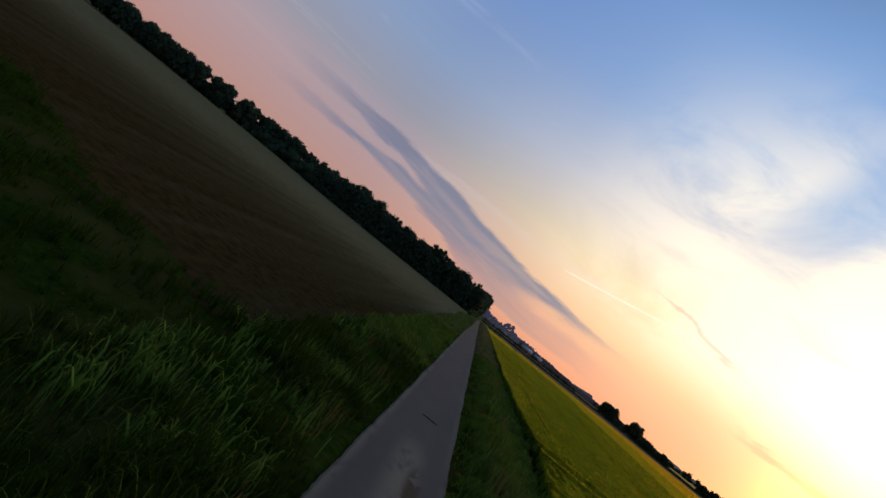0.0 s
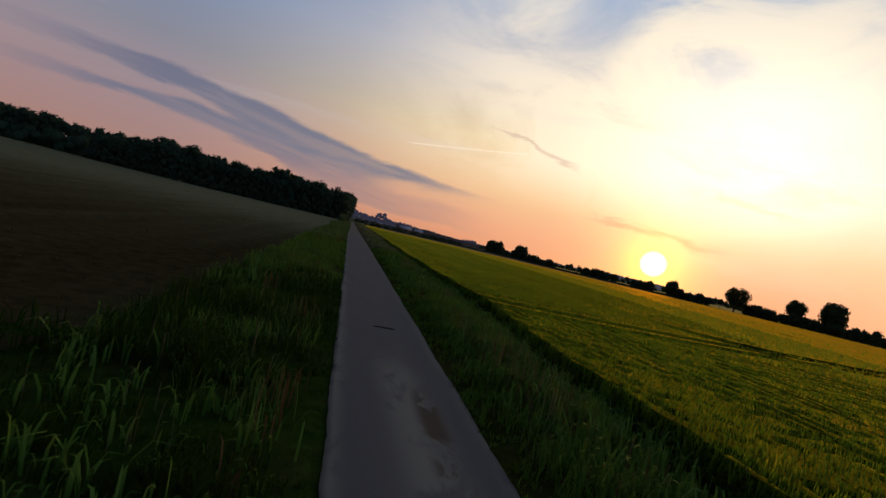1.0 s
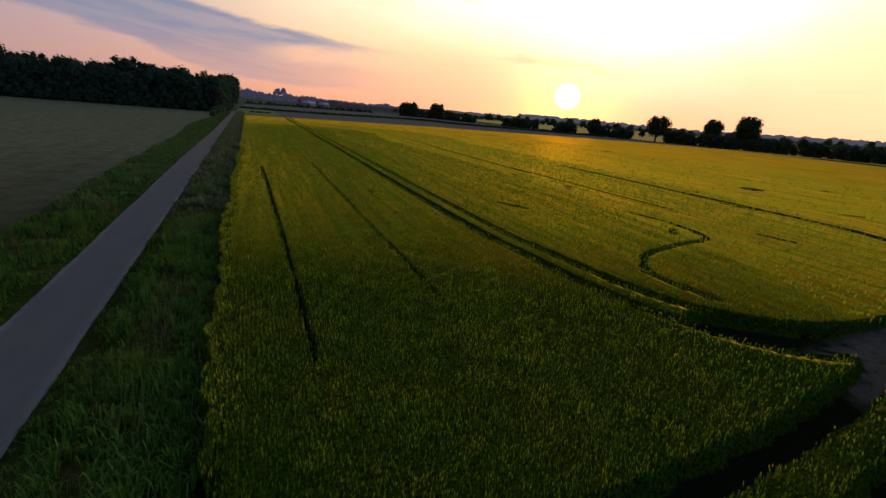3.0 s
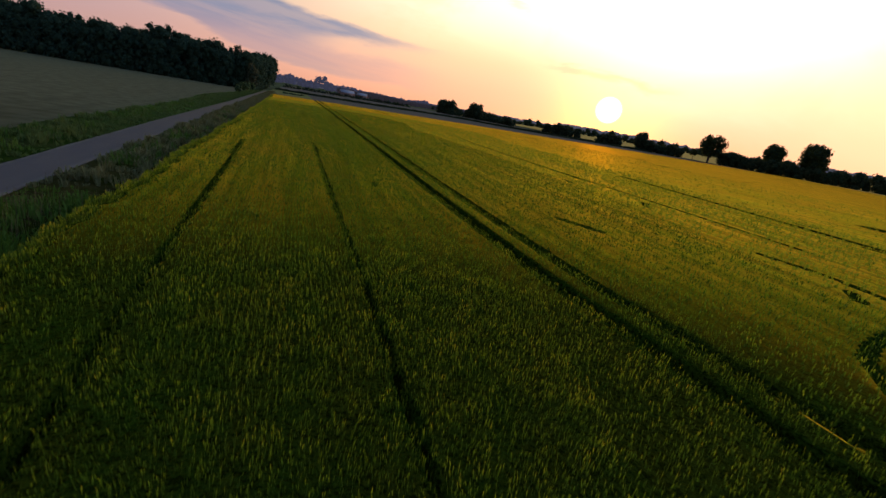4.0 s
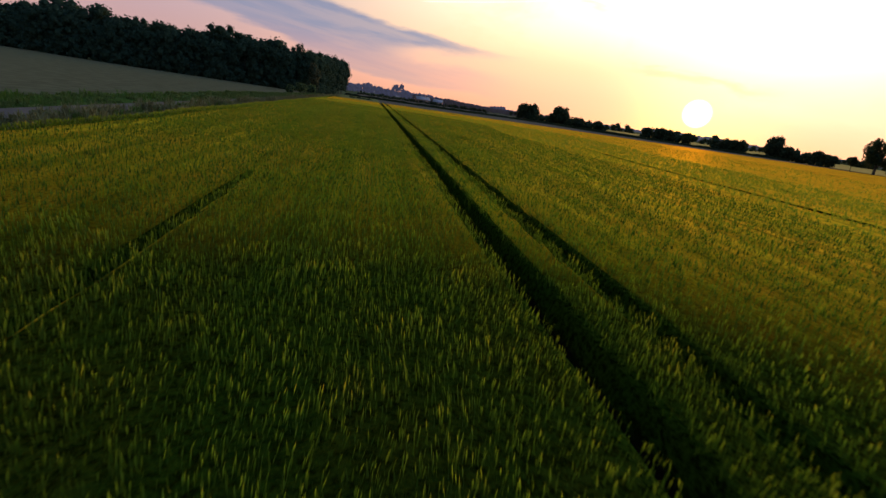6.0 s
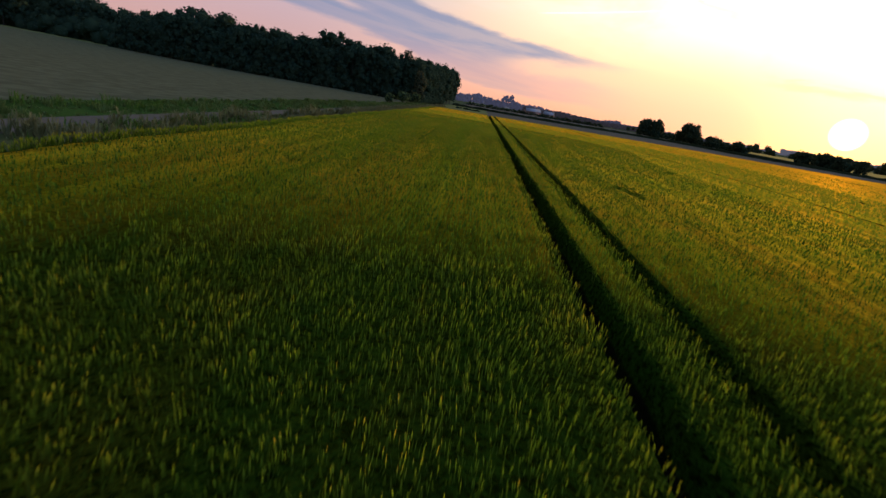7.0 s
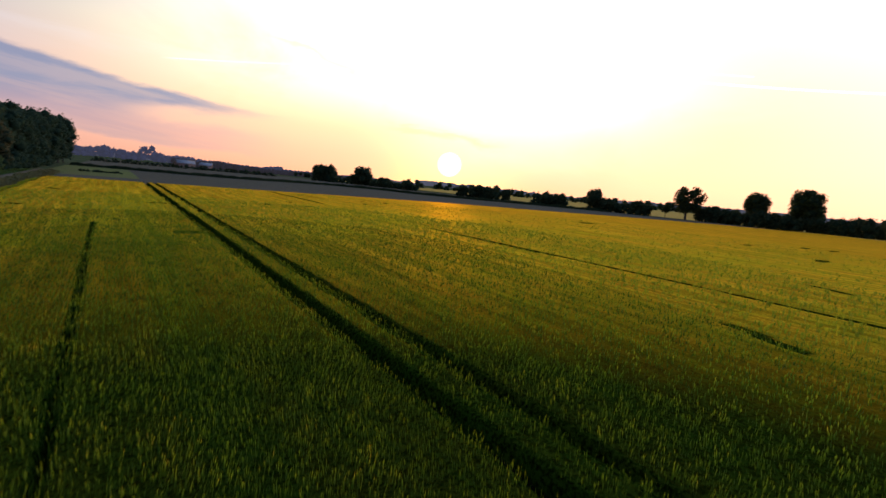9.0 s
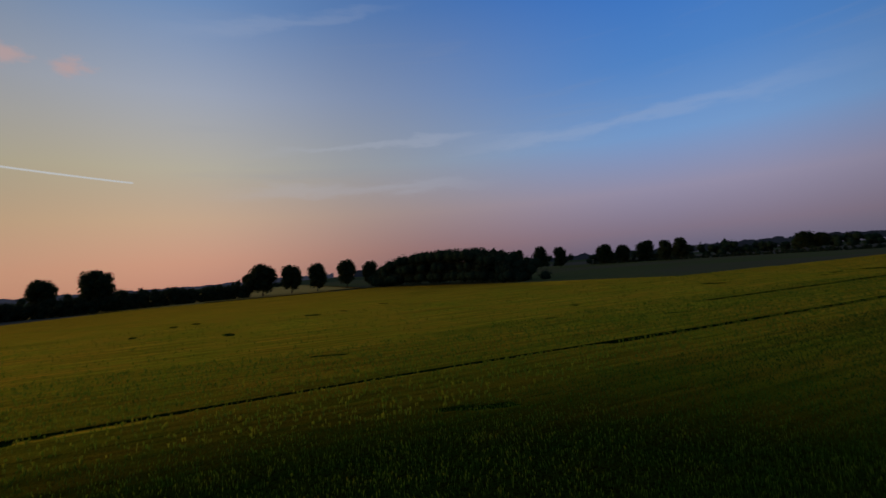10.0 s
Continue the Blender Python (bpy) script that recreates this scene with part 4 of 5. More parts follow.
tagged(new("dock_stalks", docks()), "rust-brown dock stalks in loose patches on the verges", "weeds", kind="stuff")


# clods and stones on the tilled field beside the verge
def clods():
    rnd = np.random.RandomState(14)
    n = 1500
    y = rnd.uniform(-5, 70, n)
    x = edge_left(y) - rnd.gamma(1.6, 3.2, n)
    s = rnd.uniform(0.015, 0.06, n)
    base = np.array([(1, 0, 0), (-1, 0, 0), (0, 1, 0), (0, -1, 0), (0, 0, 0.8), (0, 0, -0.4)])
    co = base[None] * s[:, None, None] * rnd.uniform(0.6, 1.4, (n, 6, 1))
    co += np.stack([x, y, rise(x, y) + 0.03], -1)[:, None]
    f = np.array([(0, 2, 4), (2, 1, 4), (1, 3, 4), (3, 0, 4), (2, 0, 5), (1, 2, 5), (3, 1, 5), (0, 3, 5)])
    tri = (np.arange(n)[:, None, None] * 6 + f[None]).reshape(-1, 3)
    return mesh_from("soil_clods", co.reshape(-1, 3), tri, [M_CLOD])


tagged(new("soil_clods", clods()), "dry brown clods on the tilled field", "soil", kind="stuff")


# ---------------------------------------------------------------- trees
def tube(pts, radii, sides=7):
    co, f = [], []
    for i, (p, r) in enumerate(zip(pts, radii)):
        for s in range(sides):
            a = 6.283 * s / sides
            co.append((p[0] + r * math.cos(a), p[1] + r * math.sin(a), p[2]))
        if i:
            b = (i - 1) * sides
            for s in range(sides):
                f.append((b + s, b + (s + 1) % sides, b + sides + (s + 1) % sides, b + sides + s))
    return co, f


def trunk_mesh(rnd, height, girth, lobes):
    co, f = tube([(0, 0, -0.3), (0.02, 0, 0.3), (0.05, 0.03, height * 0.25), (0.0, 0.1, height * 0.5), (0.1, 0.0, height * 0.85)],
                 [girth * 1.5, girth * 1.1, girth * 0.9, girth * 0.6, girth * 0.15])
    for (lx, ly, lz, r) in lobes[:8]:
        z0 = height * rnd.uniform(0.2, 0.5)
        c2, f2 = tube([(0, 0, z0), (lx * 0.4, ly * 0.4, (z0 + lz) / 2 + 0.3), (lx * 0.9, ly * 0.9, lz)], [girth * 0.45, girth * 0.3, girth * 0.08], 5)
        b = len(co)
        co += c2
        f += [tuple(b + i for i in q) for q in f2]
    return mesh_from("trunk", co, f, [M_BARK], smooth=True)


ICO = [(0, 0, -1), (0.7236, -0.5257, -0.4472), (-0.2764, -0.8506, -0.4472), (-0.8944, 0, -0.4472), (-0.2764, 0.8506, -0.4472), (0.7236, 0.5257, -0.4472),
       (0.2764, -0.8506, 0.4472), (-0.7236, -0.5257, 0.4472), (-0.7236, 0.5257, 0.4472), (0.2764, 0.8506, 0.4472), (0.8944, 0, 0.4472), (0, 0, 1)]
ICO_F = [(0, 1, 2), (1, 0, 5), (0, 2, 3), (0, 3, 4), (0, 4, 5), (1, 5, 10), (2, 1, 6), (3, 2, 7), (4, 3, 8), (5, 4, 9),
         (1, 10, 6), (2, 6, 7), (3, 7, 8), (4, 8, 9), (5, 9, 10), (6, 10, 11), (7, 6, 11), (8, 7, 11), (9, 8, 11), (10, 9, 11)]


def foliage(name, rnd, lobes, leaves, leaf, mat, core=0.72, core_mat=None):
    """Lobes (x, y, z, r): dark solid cores added to block light, small leaf clumps outside."""
    L = np.array(lobes)
    n0 = len(L)
    cc = L[:, None, :3] + np.array(ICO)[None] * (L[:, 3] * core)[:, None, None] * rnd.uniform(0.75, 1.1, (n0, 12, 1))
    tri = (np.arange(n0)[:, None, None] * 12 + np.array(ICO_F)[None]).reshape(-1, 3)
    pick = rnd.choice(n0, leaves, p=L[:, 3] ** 2 / (L[:, 3] ** 2).sum())
    v = rnd.normal(size=(leaves, 3))
    v /= np.linalg.norm(v, axis=1)[:, None]
    c = L[pick, :3] + v * (L[pick, 3] * rnd.uniform(0.7, 1.0, leaves))[:, None]
    t = rnd.normal(size=(leaves, 3))
    t -= v * (t * v).sum(1)[:, None] * 0.6
    t /= np.linalg.norm(t, axis=1)[:, None]
    u = np.cross(t, rnd.normal(size=(leaves, 3)))
    u /= np.linalg.norm(u, axis=1)[:, None]
    s = leaf * rnd.uniform(0.55, 1.35, leaves)[:, None]
    q = np.stack([c - t * s, c + u * s * 0.7, c + t * s, c - u * s * 0.7 + v * s * 0.25], 1)
    b = n0 * 12 + np.arange(leaves)[:, None] * 4
    tri2 = np.concatenate([b + [0, 1, 2], b + [0, 2, 3]])
    faces = np.concatenate([tri, tri2])
    idx = np.concatenate([np.ones(len(tri)), np.zeros(len(tri2))])
    return mesh_from(name, np.concatenate([cc.reshape(-1, 3), q.reshape(-1, 3)]), faces, [mat, core_mat or M_CORE], idx)


def crown_lobes(rnd, height, width, base, n, r, flat=0.0, spread=1.0):
    """Lobes on an upright egg from base to height."""
    out = []
    mid, half = (height + base) / 2, (height - base) / 2
    for k in range(n):
        z = -0.85 + 1.75 * (k + 0.5) / n
        a = k * 2.399 + rnd.uniform(-0.5, 0.5)
        q = math.sqrt(max(0.03, 1 - abs(z) ** (2.3 + flat))) * rnd.uniform(0.35, 0.95) * spread
        rr = r * rnd.uniform(0.75, 1.25)
        out.append((math.cos(a) * q * (width / 2 - rr * 0.6), math.sin(a) * q * (width / 2 - rr * 0.6), mid + z * (half - rr * 0.55), rr))
    return out




def tree(name, seed, height, width, base, n, r, leaves, leaf, mat, label, category, girth=0.3, flat=0.0, core=0.72, group="", core_mat=None):
    rnd = np.random.RandomState(seed)
    lobes = crown_lobes(rnd, height, width, base, n, r, flat)
    ob = thing(name, label, category, group)
    part("trunk", trunk_mesh(rnd, height, girth, lobes), ob)
    part("crown", foliage("crown", rnd, lobes, leaves, leaf, mat, core, core_mat), ob)
    return ob


def stand_at(ob, x, y, size=1.0, turn=0.0, wide=1.0, first=False, label=""):
    m = pose(x, y, float(rise(x, y)), 0, 0, turn) @ Matrix.Diagonal((size * wide, size * wide, size, 1))
    if first:
        ob.matrix_basis = m
        got = ob
    else:
        got = copy_thing(ob, m)
        got.matrix_basis = m
    if label:
        got["label"] = label
    return got


def put_all(protos, spots, seed):
    """spots: (x, y, height factor, wide). Each prototype is used in turn; the first use places the prototype."""
    rnd = random.Random(seed)
    used = set()
    for k, (x, y, s, w) in enumerate(spots):
        i = k % len(protos)
        stand_at(protos[i], x, y, s, rnd.uniform(0, 360), w, first=i not in used)
        used.add(i)


# single trees and the avenue
oak = tree("oak_tree", 51, 16.6, 17.5, 3.0, 34, 2.3, 4200, 0.42, M_TREE, "broad old oak with gaps in its crown at the field edge", "tree", 0.55, 1.0, 0.55)
stand_at(oak, 252, 265, 1.0, 20, 1.0, True)
RL = "round-crowned dark roadside tree in the hedgerow"
rounds = [tree("roadside_tree", 60 + k, 16.5, 13.0 + k, 1.9 - 0.3 * k, 34, 2.5, 3800, 0.45, M_TREE, RL, "tree", 0.35, 0.8, 0.7, "trees along the field road") for k in range(3)]
put_all(rounds, [(276, 243, 1.0, 0.95), (282, 225, 1.19, 1.0), (303, 153, 1.1, 1.0), (306, 160, 0.8, 0.8), (304, 137.5, 1.0, 0.95), (304, 123, 1.0, 0.85), (306, 105.5, 1.05, 0.9), (306, 91, 0.95, 0.85),
                 (333, -30, 1.0, 0.8), (324, -44, 1.08, 0.85), (316, -56, 1.0, 0.8), (300, -84, 0.95, 1.0), (294, -96, 0.85, 1.0), (284, -108, 0.95, 1.1), (246, -86, 0.86, 0.8), (238, -90, 0.9, 0.85), (234, -203, 0.8, 1.2), (226, -208, 0.7, 1.2)], 5)

# hedgerow trees to the north
hl = "dark bushy hedgerow tree at the far field edge"
hedge_trees = [tree("hedgerow_tree", 70 + k, 10, 10 + 2 * k, 0.4, 22, 2.2, 1700, 0.5, M_HEDGE, hl, "tree", 0.25, 0.6, 0.75, "hedgerow trees") for k in range(3)]
put_all(hedge_trees, [(175, 569, 1.5, 0.85), (184, 566, 1.55, 0.8), (200, 525, 1.6, 0.9), (194, 532, 0.9, 1.2), (206, 500, 0.85, 1.3), (210, 466, 0.75, 1.3), (221, 408, 0.75, 1.2), (223, 395, 0.85, 1.3), (226, 384, 0.8, 1.2),
                      (227, 370, 0.75, 0.9), (233, 340, 0.72, 1.1), (234.5, 332, 0.75, 1.0), (238.2, 310, 1.18, 0.8), (240, 303, 0.75, 1.0), (245, 288, 0.72, 0.9), (247, 283, 0.6, 0.9)], 6)
lolly = tree("young_tree", 79, 7.0, 4.6, 2.6, 8, 1.3, 420, 0.35, M_TREE, "small round young tree on a thin stem", "tree", 0.12)
stand_at(lolly, 249, 274, 1.0, 0, 1.0, True)


def belt(name, line, height, width, step, leaves, leaf, mat, label, category, seed, kind="stuff", uneven=0.4):
    """A run of bushes or trees too dense to count."""
    rnd = np.random.RandomState(seed)
    lobes = []
    for (x0, y0), (x1, y1) in zip(line, line[1:]):
        d = math.hypot(x1 - x0, y1 - y0)
        for k in range(max(1, int(d / step))):
            t = (k + rnd.uniform(0, 1)) * step / d
            h = height * (1 + uneven * rnd.uniform(-1, 0.6))
            px, py = x0 + (x1 - x0) * t, y0 + (y1 - y0) * t
            z0 = float(rise(px, py))
            r = max(0.5, h * 0.25 + 0.12 * width)
            for q in range(3):
                lobes.append((px + rnd.uniform(-0.5, 0.5) * width, py + rnd.uniform(-0.5, 0.5) * width, z0 + h * (0.22 + 0.27 * q) + rnd.uniform(-0.1, 0.1) * h, r * rnd.uniform(0.8, 1.2)))
    return tagged(new(name, foliage(name, rnd, lobes, leaves, leaf, mat, 0.82)), label, category, kind=kind)


belt("field_hedge", [(258, 262), (270, 238), (280, 212), (290, 186), (297, 166), (300, 160)], 6.8, 4, 1.2, 15000, 0.5, M_HEDGE, "long dark hedge along the field road", "hedge", 81)
for line, tall in (([(172, 578), (201, 522), (212, 454)], 4.5), ([(219.5, 413), (227, 369)], 6.0), ([(231.5, 350), (235, 328)], 6.0), ([(238.5, 313), (247, 281)], 5.5)):
    belt("far_hedge", line, tall, 3, 1.7, int(900 * math.dist(line[0], line[-1]) / 45), 0.4, M_HEDGE, "dark hedge with gaps between the fields", "hedge", 82, uneven=0.35)


def ridge_bank(line, half, high, mat):
    """A low grown-over bank along a line."""
    p = np.array(curve(line, 14))
    d = np.gradient(p, axis=0)
    d /= np.linalg.norm(d, axis=1)[:, None]
    nrm = np.stack([d[:, 1], -d[:, 0]], -1)
    prof = [(-1.0, -0.05), (-0.6, 0.55), (-0.2, 0.9), (0.25, 1.0), (0.65, 0.5), (1.0, -0.05)]
    rnd = np.random.RandomState(19)
    co = []
    for q, h in prof:
        jit = rnd.uniform(0.75, 1.25, len(p))
        co.append(np.concatenate([p + nrm * (q * half * jit)[:, None], (rise(p[:, 0], p[:, 1]) + high * h * jit)[:, None]], 1))
    co = np.stack(co, 1).reshape(-1, 3)
    k = len(prof)
    i = (np.arange(len(p) - 1)[:, None] * k + np.arange(k - 1)[None, :]).ravel()
    return mesh_from("ditch_bank", co, np.stack([i, i + 1, i + k + 1, i + k], -1), [mat], smooth=True)


tagged(new("ditch_bank", ridge_bank([(3, 416), (36, 402), (70, 395), (117, 414), (148, 397), (160, 359), (200, 330), (240, 300)], 3.0, 1.3, M_DITCH)), "low dark grown-over bank along a ditch", "bank", kind="structure")
belt("bramble", [(9, 334), (20, 335)], 0.5, 2, 1.0, 260, 0.25, M_DITCH, "low dark bramble patch in the stubble", "shrub", 83)
belt("field_hedge", [(330, -96), (284, -107), (215, -112), (146, -116), (60, -120)], 2.6, 2.5, 1.4, 7000, 0.4, M_HEDGE, "low dark hedge at the end of the dull green crop", "hedge", 90, uneven=0.35)
belt("far_wood", [(400, -150), (330, -200), (260, -240), (190, -268), (80, -300), (-40, -320)], 8.5, 16, 5, 9000, 0.6, M_HEDGE, "far dark belt of trees", "woodland", 84, uneven=0.45)
belt("far_wood", [(650, 120), (640, 300), (560, 520), (420, 720), (250, 860)], 8, 20, 10, 6000, 1.2, M_HEDGE, "far dark belt of trees", "woodland", 85, uneven=0.5)
belt("far_wood", [(520, 40), (460, -60), (400, -130)], 9, 16, 8, 3000, 0.8, M_HEDGE, "far dark belt of trees", "woodland", 87, uneven=0.5)


# small dense grove: one lens-shaped mass at the field corner
def grove():
    rnd = np.random.RandomState(86)
    lobes = []
    for k in range(460):
        t = rnd.uniform(0, 1)
        x, y = 172 + 92 * t + rnd.uniform(-6, 6), 66 + 30 * t + rnd.uniform(-9, 6)
        top = 10.8 * (1 - abs(2 * t - 1.0) ** 2.6) ** 0.6 + 3.8
        r = rnd.uniform(2.7, 3.3)
        lobes.append((x, y, (top - r) * rnd.choice([0.25, 0.6, 1.0, 1.0]) + r * 0.4, r))
    return foliage("grove", rnd, lobes, 22000, 0.4, M_HEDGE, 0.78)


tagged(new("grove", grove()), "small dense dark grove with a rounded outline", "woodland", kind="stuff")

# the wood beside the lane
wl = "tall leafy forest tree at the edge of the wood"
forest = [tree("forest_tree", 90 + k, 18.5 + 0.6 * k, 13 + k, 0.6, 46, 2.2, 2000, 0.46, M_WOOD, wl, "tree", 0.35, 0.5, 0.74, "trees at the edge of the wood") for k in range(5)]


WOOD_X = [-180, -150, -140, -129, -115, -105, -92, -79, -67, -56, -50, -42, -33, -25, -15, -6, 0]
WOOD_TOP = [19.5, 18, 19.5, 23, 21.5, 20.5, 20, 19, 19.8, 18.5, 21.5, 18.6, 18.2, 20, 18.6, 17.4, 15.5]


def wood_spots():
    """Three ranks of trees whose tops follow the skyline, the hill behind, and a row along the lane."""
    rnd = random.Random(7)
    spots = []
    for row, (n, back, low) in enumerate(((26, 4, 0.94), (22, 11, 1.03), (13, 19, 1.08))):
        for k in range(n):
            t = (k + rnd.uniform(0.2, 0.8)) / n
            x = -7 - 170 * t
            top = float(np.interp(x, WOOD_X, WOOD_TOP)) * (low + rnd.uniform(-0.12, 0.05))
            spots.append((x, float(wood_front(x)) + back + rnd.uniform(-2, 2), top / 19.7, rnd.uniform(0.85, 1.1)))
    for k in range(16):
        t = (k + rnd.uniform(0.1, 0.9)) / 16
        spots.append((-8.5 + 3.5 * t + rnd.uniform(-1, 1), 300 + 185 * t, 0.9 + 0.3 * t + rnd.uniform(-0.06, 0.06), 0.9))
    # crowns that stand out of the skyline
    for x, top, w in ((-50, 23.5, 1.15), (-129, 25, 1.2), (-112, 23.2, 1.1), (-25, 21.8, 1.0), (-77, 21.6, 1.2), (-92, 22.2, 1.0), (-38, 20.4, 1.1), (-150, 21.0, 1.2), (-64, 21.4, 0.9)):
        spots.append((x, float(wood_front(x)) + 13 + rnd.uniform(-2, 2), top / 18.6, w))
    return spots


put_all(forest, wood_spots(), 8)
hill_trees = [tree("forest_tree", 100 + k, 24, 17 + 2 * k, 0.6, 30, 3.4, 900, 0.8, M_WOOD, "broad dark tree on the wooded hill", "tree", 0.4, 0.5, 0.8, "trees on the wooded hill") for k in range(2)]
rnd_hill = random.Random(17)
put_all(hill_trees, [(-188 - 11 * k + rnd_hill.uniform(-4, 4), 412 + 1.4 * k + rnd_hill.uniform(-6, 10), 1.0 + 0.008 * k + rnd_hill.uniform(-0.07, 0.07), 1.0) for k in range(36)], 18)
belt("wood_interior", [(-14, 325), (-100, 352), (-185, 384), (-300, 440), (-440, 470), (-600, 490)], 12.5, 20, 4.5, 16000, 0.55, M_WOOD, "dense dark inside of the wood", "woodland", 88, uneven=0.25)
belt("lane_thicket", [(-5.0, 296), (-4.6, 330), (-3.6, 400)], 3.6, 2.5, 1.6, 3600, 0.3, M_WOOD, "thicket of dark bushes under the trees beside the lane", "bushes", 91)
belt("wood_undergrowth", [(-6, 299), (-60, 317), (-120, 337), (-182, 359)], 6.0, 4, 1.8, 9000, 0.55, M_WOOD, "dark undergrowth along the edge of the wood", "woodland", 89)

ivy = tree("forest_tree", 97, 12.5, 6.0, 0.4, 18, 1.5, 1500, 0.3, M_IVY, "olive-brown ivy-grown tree at the corner of the wood", "tree", 0.3, 0.5, 0.75, "trees at the edge of the wood")
stand_at(ivy, -5.2, 297, 1.0, 40, 1.0, True)
slim = tree("forest_tree", 98, 20.0, 4.6, 14.5, 11, 0.95, 420, 0.3, M_WOOD, "slender tall tree with a thin crown above the wood", "tree", 0.22, 0.3, 0.5, "trees at the edge of the wood")
stand_at(slim, -12.5, 306, 1.0, 0, 1.0, True)

shrubs = [tree("shrub", 110 + k, 3.4, 4.2, 0.2, 12, 0.85, 900, 0.16, M_SHRUB, "round green shrub beside the lane", "shrub", 0.06, 0.6, 0.75) for k in range(2)]
put_all(shrubs, [(-5.6, 238, 0.8, 1.1), (-5.1, 261, 1.12, 1.0), (-4.8, 288, 1.1, 0.95)], 9)


# ---------------------------------------------------------------- distance
def ridge(name, az0, az1, dist, low, high, mat, label, seed, shrink=1.0):
    """A far treeline that sinks by the factor shrink along its way."""
    rnd = np.random.RandomState(seed)
    az = np.radians(np.linspace(az0, az1, int((az1 - az0) * 12)))
    h = low + (high - low) * np.clip(0.5 + 0.35 * waves(az * 40, az * 0, 0.35, seed) + 0.22 * waves(az * 400, az * 0, 0.6, seed + 1) + 0.16 * np.abs(waves(az * 400, az * 0, 2.3, seed + 2)) + rnd.uniform(-0.07, 0.07, len(az)), 0, 1)
    h *= np.linspace(1, shrink, len(az))
    x, y = np.sin(az) * dist, np.cos(az) * dist
    co = np.concatenate([np.stack([x, y, np.full_like(x, -5)], -1), np.stack([x, y, h], -1), np.stack([x * 1.15, y * 1.15, h * 0.6], -1)])
    n = len(az)
    i = np.arange(n - 1)
    f = np.concatenate([np.stack([i, i + 1, i + 1 + n, i + n], -1), np.stack([i + n, i + 1 + n, i + 1 + 2 * n, i + 2 * n], -1)])
    return tagged(new(name, mesh_from(name, co, f, [mat])), label, "hills", kind="structure")


def far_trees(profile, dist, label, seed, mat, leaves):
    """A far row of trees whose tops rise to the given angles (azimuth, elevation) over the field."""
    rnd = np.random.RandomState(seed)
    azs, els = zip(*profile)
    lobes = []
    a = azs[0]
    while a < azs[-1]:
        top = 5.0 + dist * math.tan(radians(float(np.interp(a, azs, els)))) * rnd.uniform(0.92, 1.04)
        r = max(3.0, min(7.5, top * 0.36))
        x, y = 18 + dist * math.sin(radians(a)), 130 + dist * math.cos(radians(a))
        for q in (0.35, 0.75, 1.0):
            lobes.append((x + rnd.uniform(-4, 4), y + rnd.uniform(-8, 8), max(0.5, (top - r)) * q, r * rnd.uniform(0.85, 1.1)))
        a += math.degrees(r * 0.8 / dist)
    return tagged(new("far_trees", foliage("far_trees", rnd, lobes, leaves, 1.3, mat, 0.88, mat)), label, "woodland", kind="stuff")


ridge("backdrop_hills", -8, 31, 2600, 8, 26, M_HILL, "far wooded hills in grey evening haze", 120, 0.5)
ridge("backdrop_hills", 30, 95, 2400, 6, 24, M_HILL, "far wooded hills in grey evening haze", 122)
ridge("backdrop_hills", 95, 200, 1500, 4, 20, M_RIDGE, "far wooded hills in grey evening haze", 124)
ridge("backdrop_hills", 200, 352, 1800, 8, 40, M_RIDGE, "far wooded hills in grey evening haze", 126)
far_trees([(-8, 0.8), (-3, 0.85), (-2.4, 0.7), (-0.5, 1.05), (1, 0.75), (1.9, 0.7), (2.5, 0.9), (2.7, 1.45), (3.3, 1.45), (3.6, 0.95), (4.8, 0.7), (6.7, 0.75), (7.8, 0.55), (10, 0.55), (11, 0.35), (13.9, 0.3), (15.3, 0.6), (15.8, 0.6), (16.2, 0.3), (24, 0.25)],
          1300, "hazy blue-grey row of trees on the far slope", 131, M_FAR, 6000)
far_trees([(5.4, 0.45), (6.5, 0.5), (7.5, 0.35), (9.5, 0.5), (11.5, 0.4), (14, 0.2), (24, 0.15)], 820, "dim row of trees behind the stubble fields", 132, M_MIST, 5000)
belt("far_hedge", [(5, 650), (40, 649), (80, 645), (118, 640), (150, 622)], 3.2, 3, 1.8, 2600, 0.6, M_HEDGE, "dark hedge at the end of the stubble", "hedge", 133, uneven=0.4)


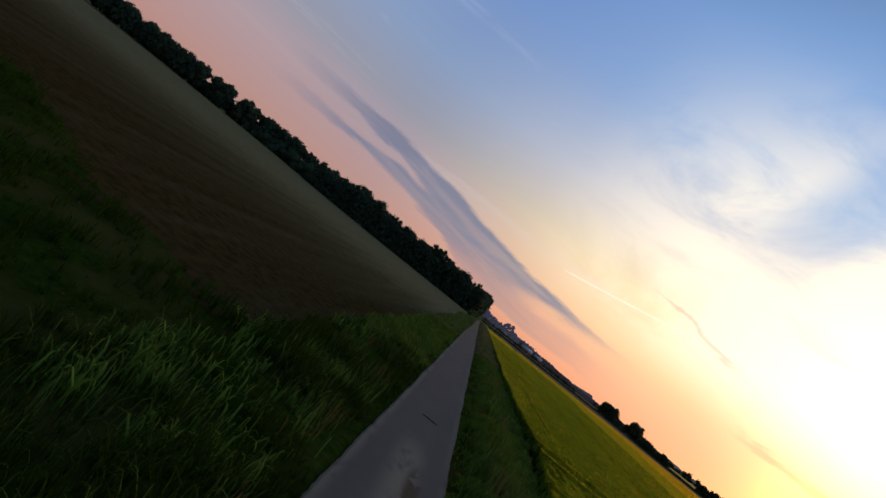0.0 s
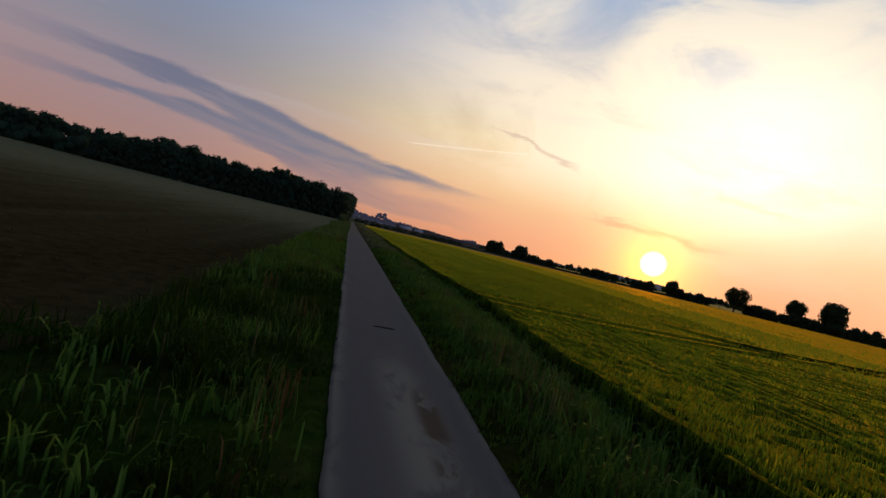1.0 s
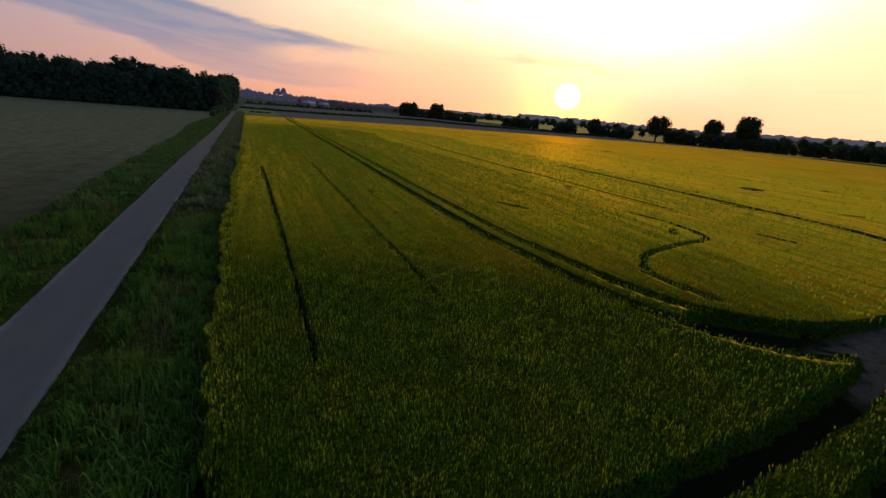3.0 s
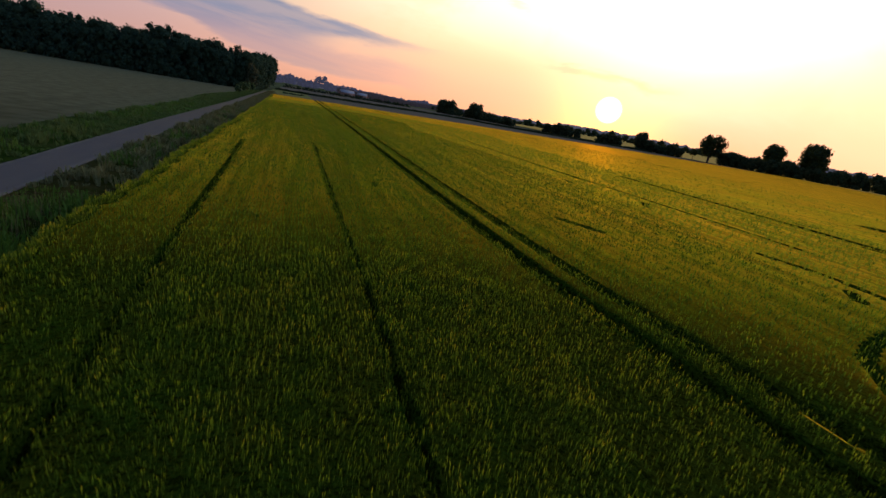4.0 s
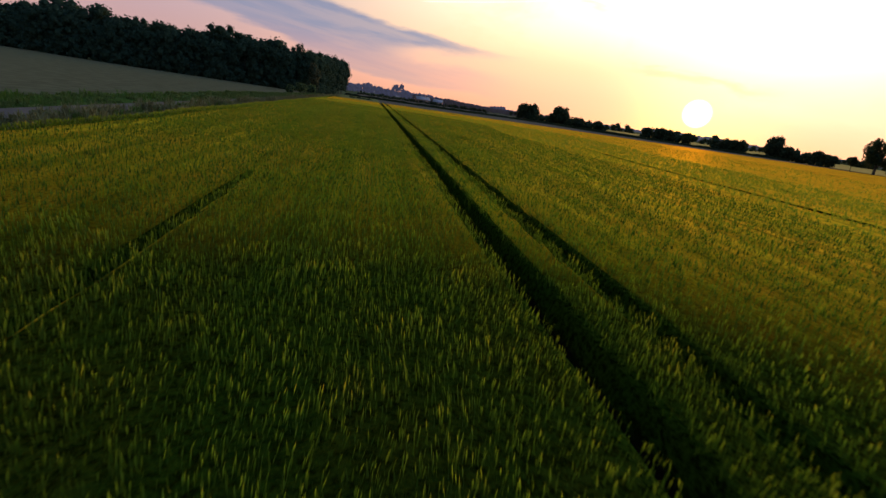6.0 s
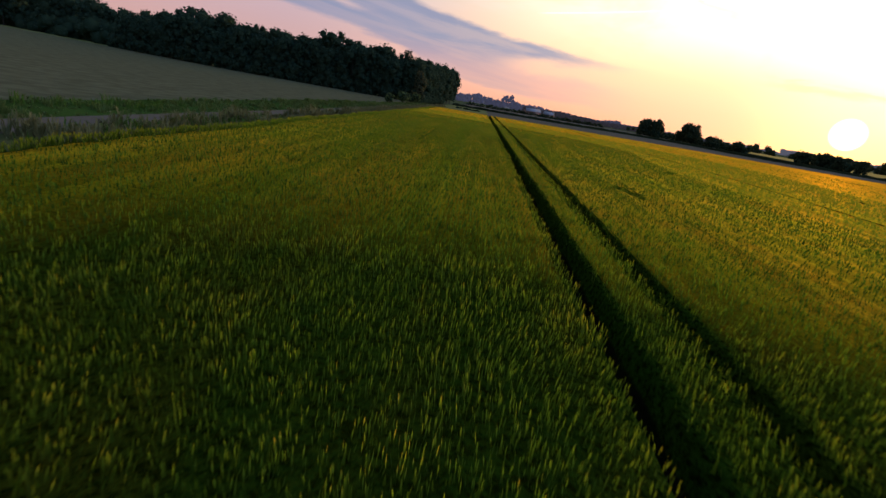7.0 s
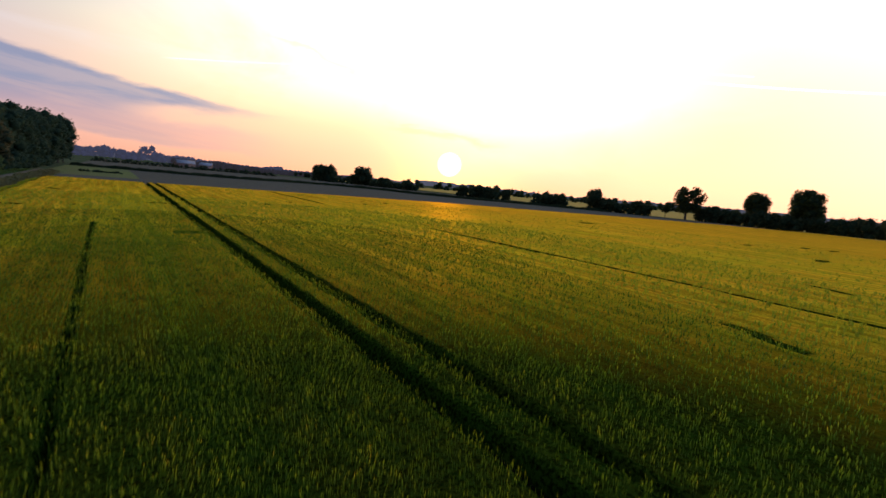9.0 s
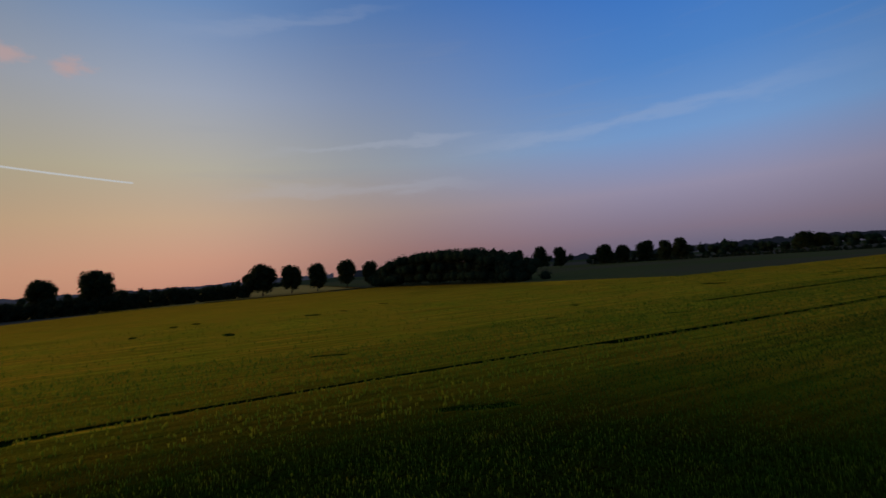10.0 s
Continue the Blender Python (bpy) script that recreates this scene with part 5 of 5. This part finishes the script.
def barn(x, y, long, wide, eave, ridge_h, turn, label):
    """A farm building: four walls in one shell, a pitched roof and a door."""
    ob = thing("barn", label, "barn")
    hl, hw = long / 2, wide / 2
    wall = mesh_from("wall", [(-hl, -hw, 0), (hl, -hw, 0), (hl, hw, 0), (-hl, hw, 0), (-hl, -hw, eave), (hl, -hw, eave), (hl, hw, eave), (-hl, hw, eave), (-hl, 0, ridge_h), (hl, 0, ridge_h)],
                     [(0, 1, 5), (0, 5, 4), (2, 3, 7), (2, 7, 6), (3, 0, 4), (3, 4, 7), (4, 8, 7), (1, 2, 6), (1, 6, 5), (5, 6, 9)], [M_BRICK])
    o, t = 0.5, 0.18
    roof = mesh_from("roof", [(-hl - o, -hw - o, eave - 0.3), (hl + o, -hw - o, eave - 0.3), (hl + o, 0, ridge_h + 0.05), (-hl - o, 0, ridge_h + 0.05), (hl + o, hw + o, eave - 0.3), (-hl - o, hw + o, eave - 0.3),
                              (-hl - o, -hw - o, eave - 0.3 + t), (hl + o, -hw - o, eave - 0.3 + t), (hl + o, 0, ridge_h + 0.05 + t), (-hl - o, 0, ridge_h + 0.05 + t), (hl + o, hw + o, eave - 0.3 + t), (-hl - o, hw + o, eave - 0.3 + t)],
                     [(6, 7, 8, 9), (9, 8, 10, 11), (0, 3, 2, 1), (3, 5, 4, 2), (0, 1, 7, 6), (4, 5, 11, 10), (1, 2, 8, 7), (2, 4, 10, 8), (3, 0, 6, 9), (5, 3, 9, 11)], [M_ROOF])
    door = mesh_from("door", [(-2, -hw - 0.06, 0), (2, -hw - 0.06, 0), (2, -hw - 0.06, 3.4), (-2, -hw - 0.06, 3.4), (-2, -hw + 0.02, 0), (2, -hw + 0.02, 0), (2, -hw + 0.02, 3.4), (-2, -hw + 0.02, 3.4)],
                     [(0, 1, 2, 3), (1, 5, 6, 2), (4, 0, 3, 7), (3, 2, 6, 7)], [M_BARK])
    for nm, me in (("wall", wall), ("roof", roof), ("door", door)):
        part(nm, me, ob)
    ob.matrix_basis = pose(x, y, 0, 0, 0, turn)
    return ob


barn(98, 850, 22, 12, 4.5, 8.5, 12, "far farm building with a pale sheet roof")
barn(124, 858, 15, 10, 4.0, 7.5, -20, "small far barn with a pale roof beside trees")


# ---------------------------------------------------------------- marks on the lane
def lens(name, cx, cy, half_x, half_y, z, turn, mat, seed):
    rnd = np.random.RandomState(seed)
    n = 26
    a = np.linspace(0, 6.283, n, endpoint=False)
    r = rnd.uniform(0.7, 1.2, n)
    x, y = np.cos(a) * half_x * (0.9 + 0.1 * r), np.sin(a) * half_y * r
    c, s = math.cos(turn), math.sin(turn)
    ring = np.stack([cx + x * c - y * s, cy + x * s + y * c, np.full(n, z)], -1)
    low = ring.copy()
    low[:, 2] -= 0.02
    co = np.concatenate([ring, low, [(cx, cy, z + 0.004)]])
    i = np.arange(n)
    j = (i + 1) % n
    f = np.concatenate([np.stack([i, j, np.full(n, 2 * n)], -1), np.stack([i + n, j + n, j], -1), np.stack([i + n, j, i], -1)])
    return mesh_from(name, co, f, [mat])


tagged(new("tar_patch", lens("tar_patch", 0.1, 14.9, 0.4, 0.09, 0.083, 0.12, M_TAR, 140)), "short black tar patch across the asphalt lane", "road patch")
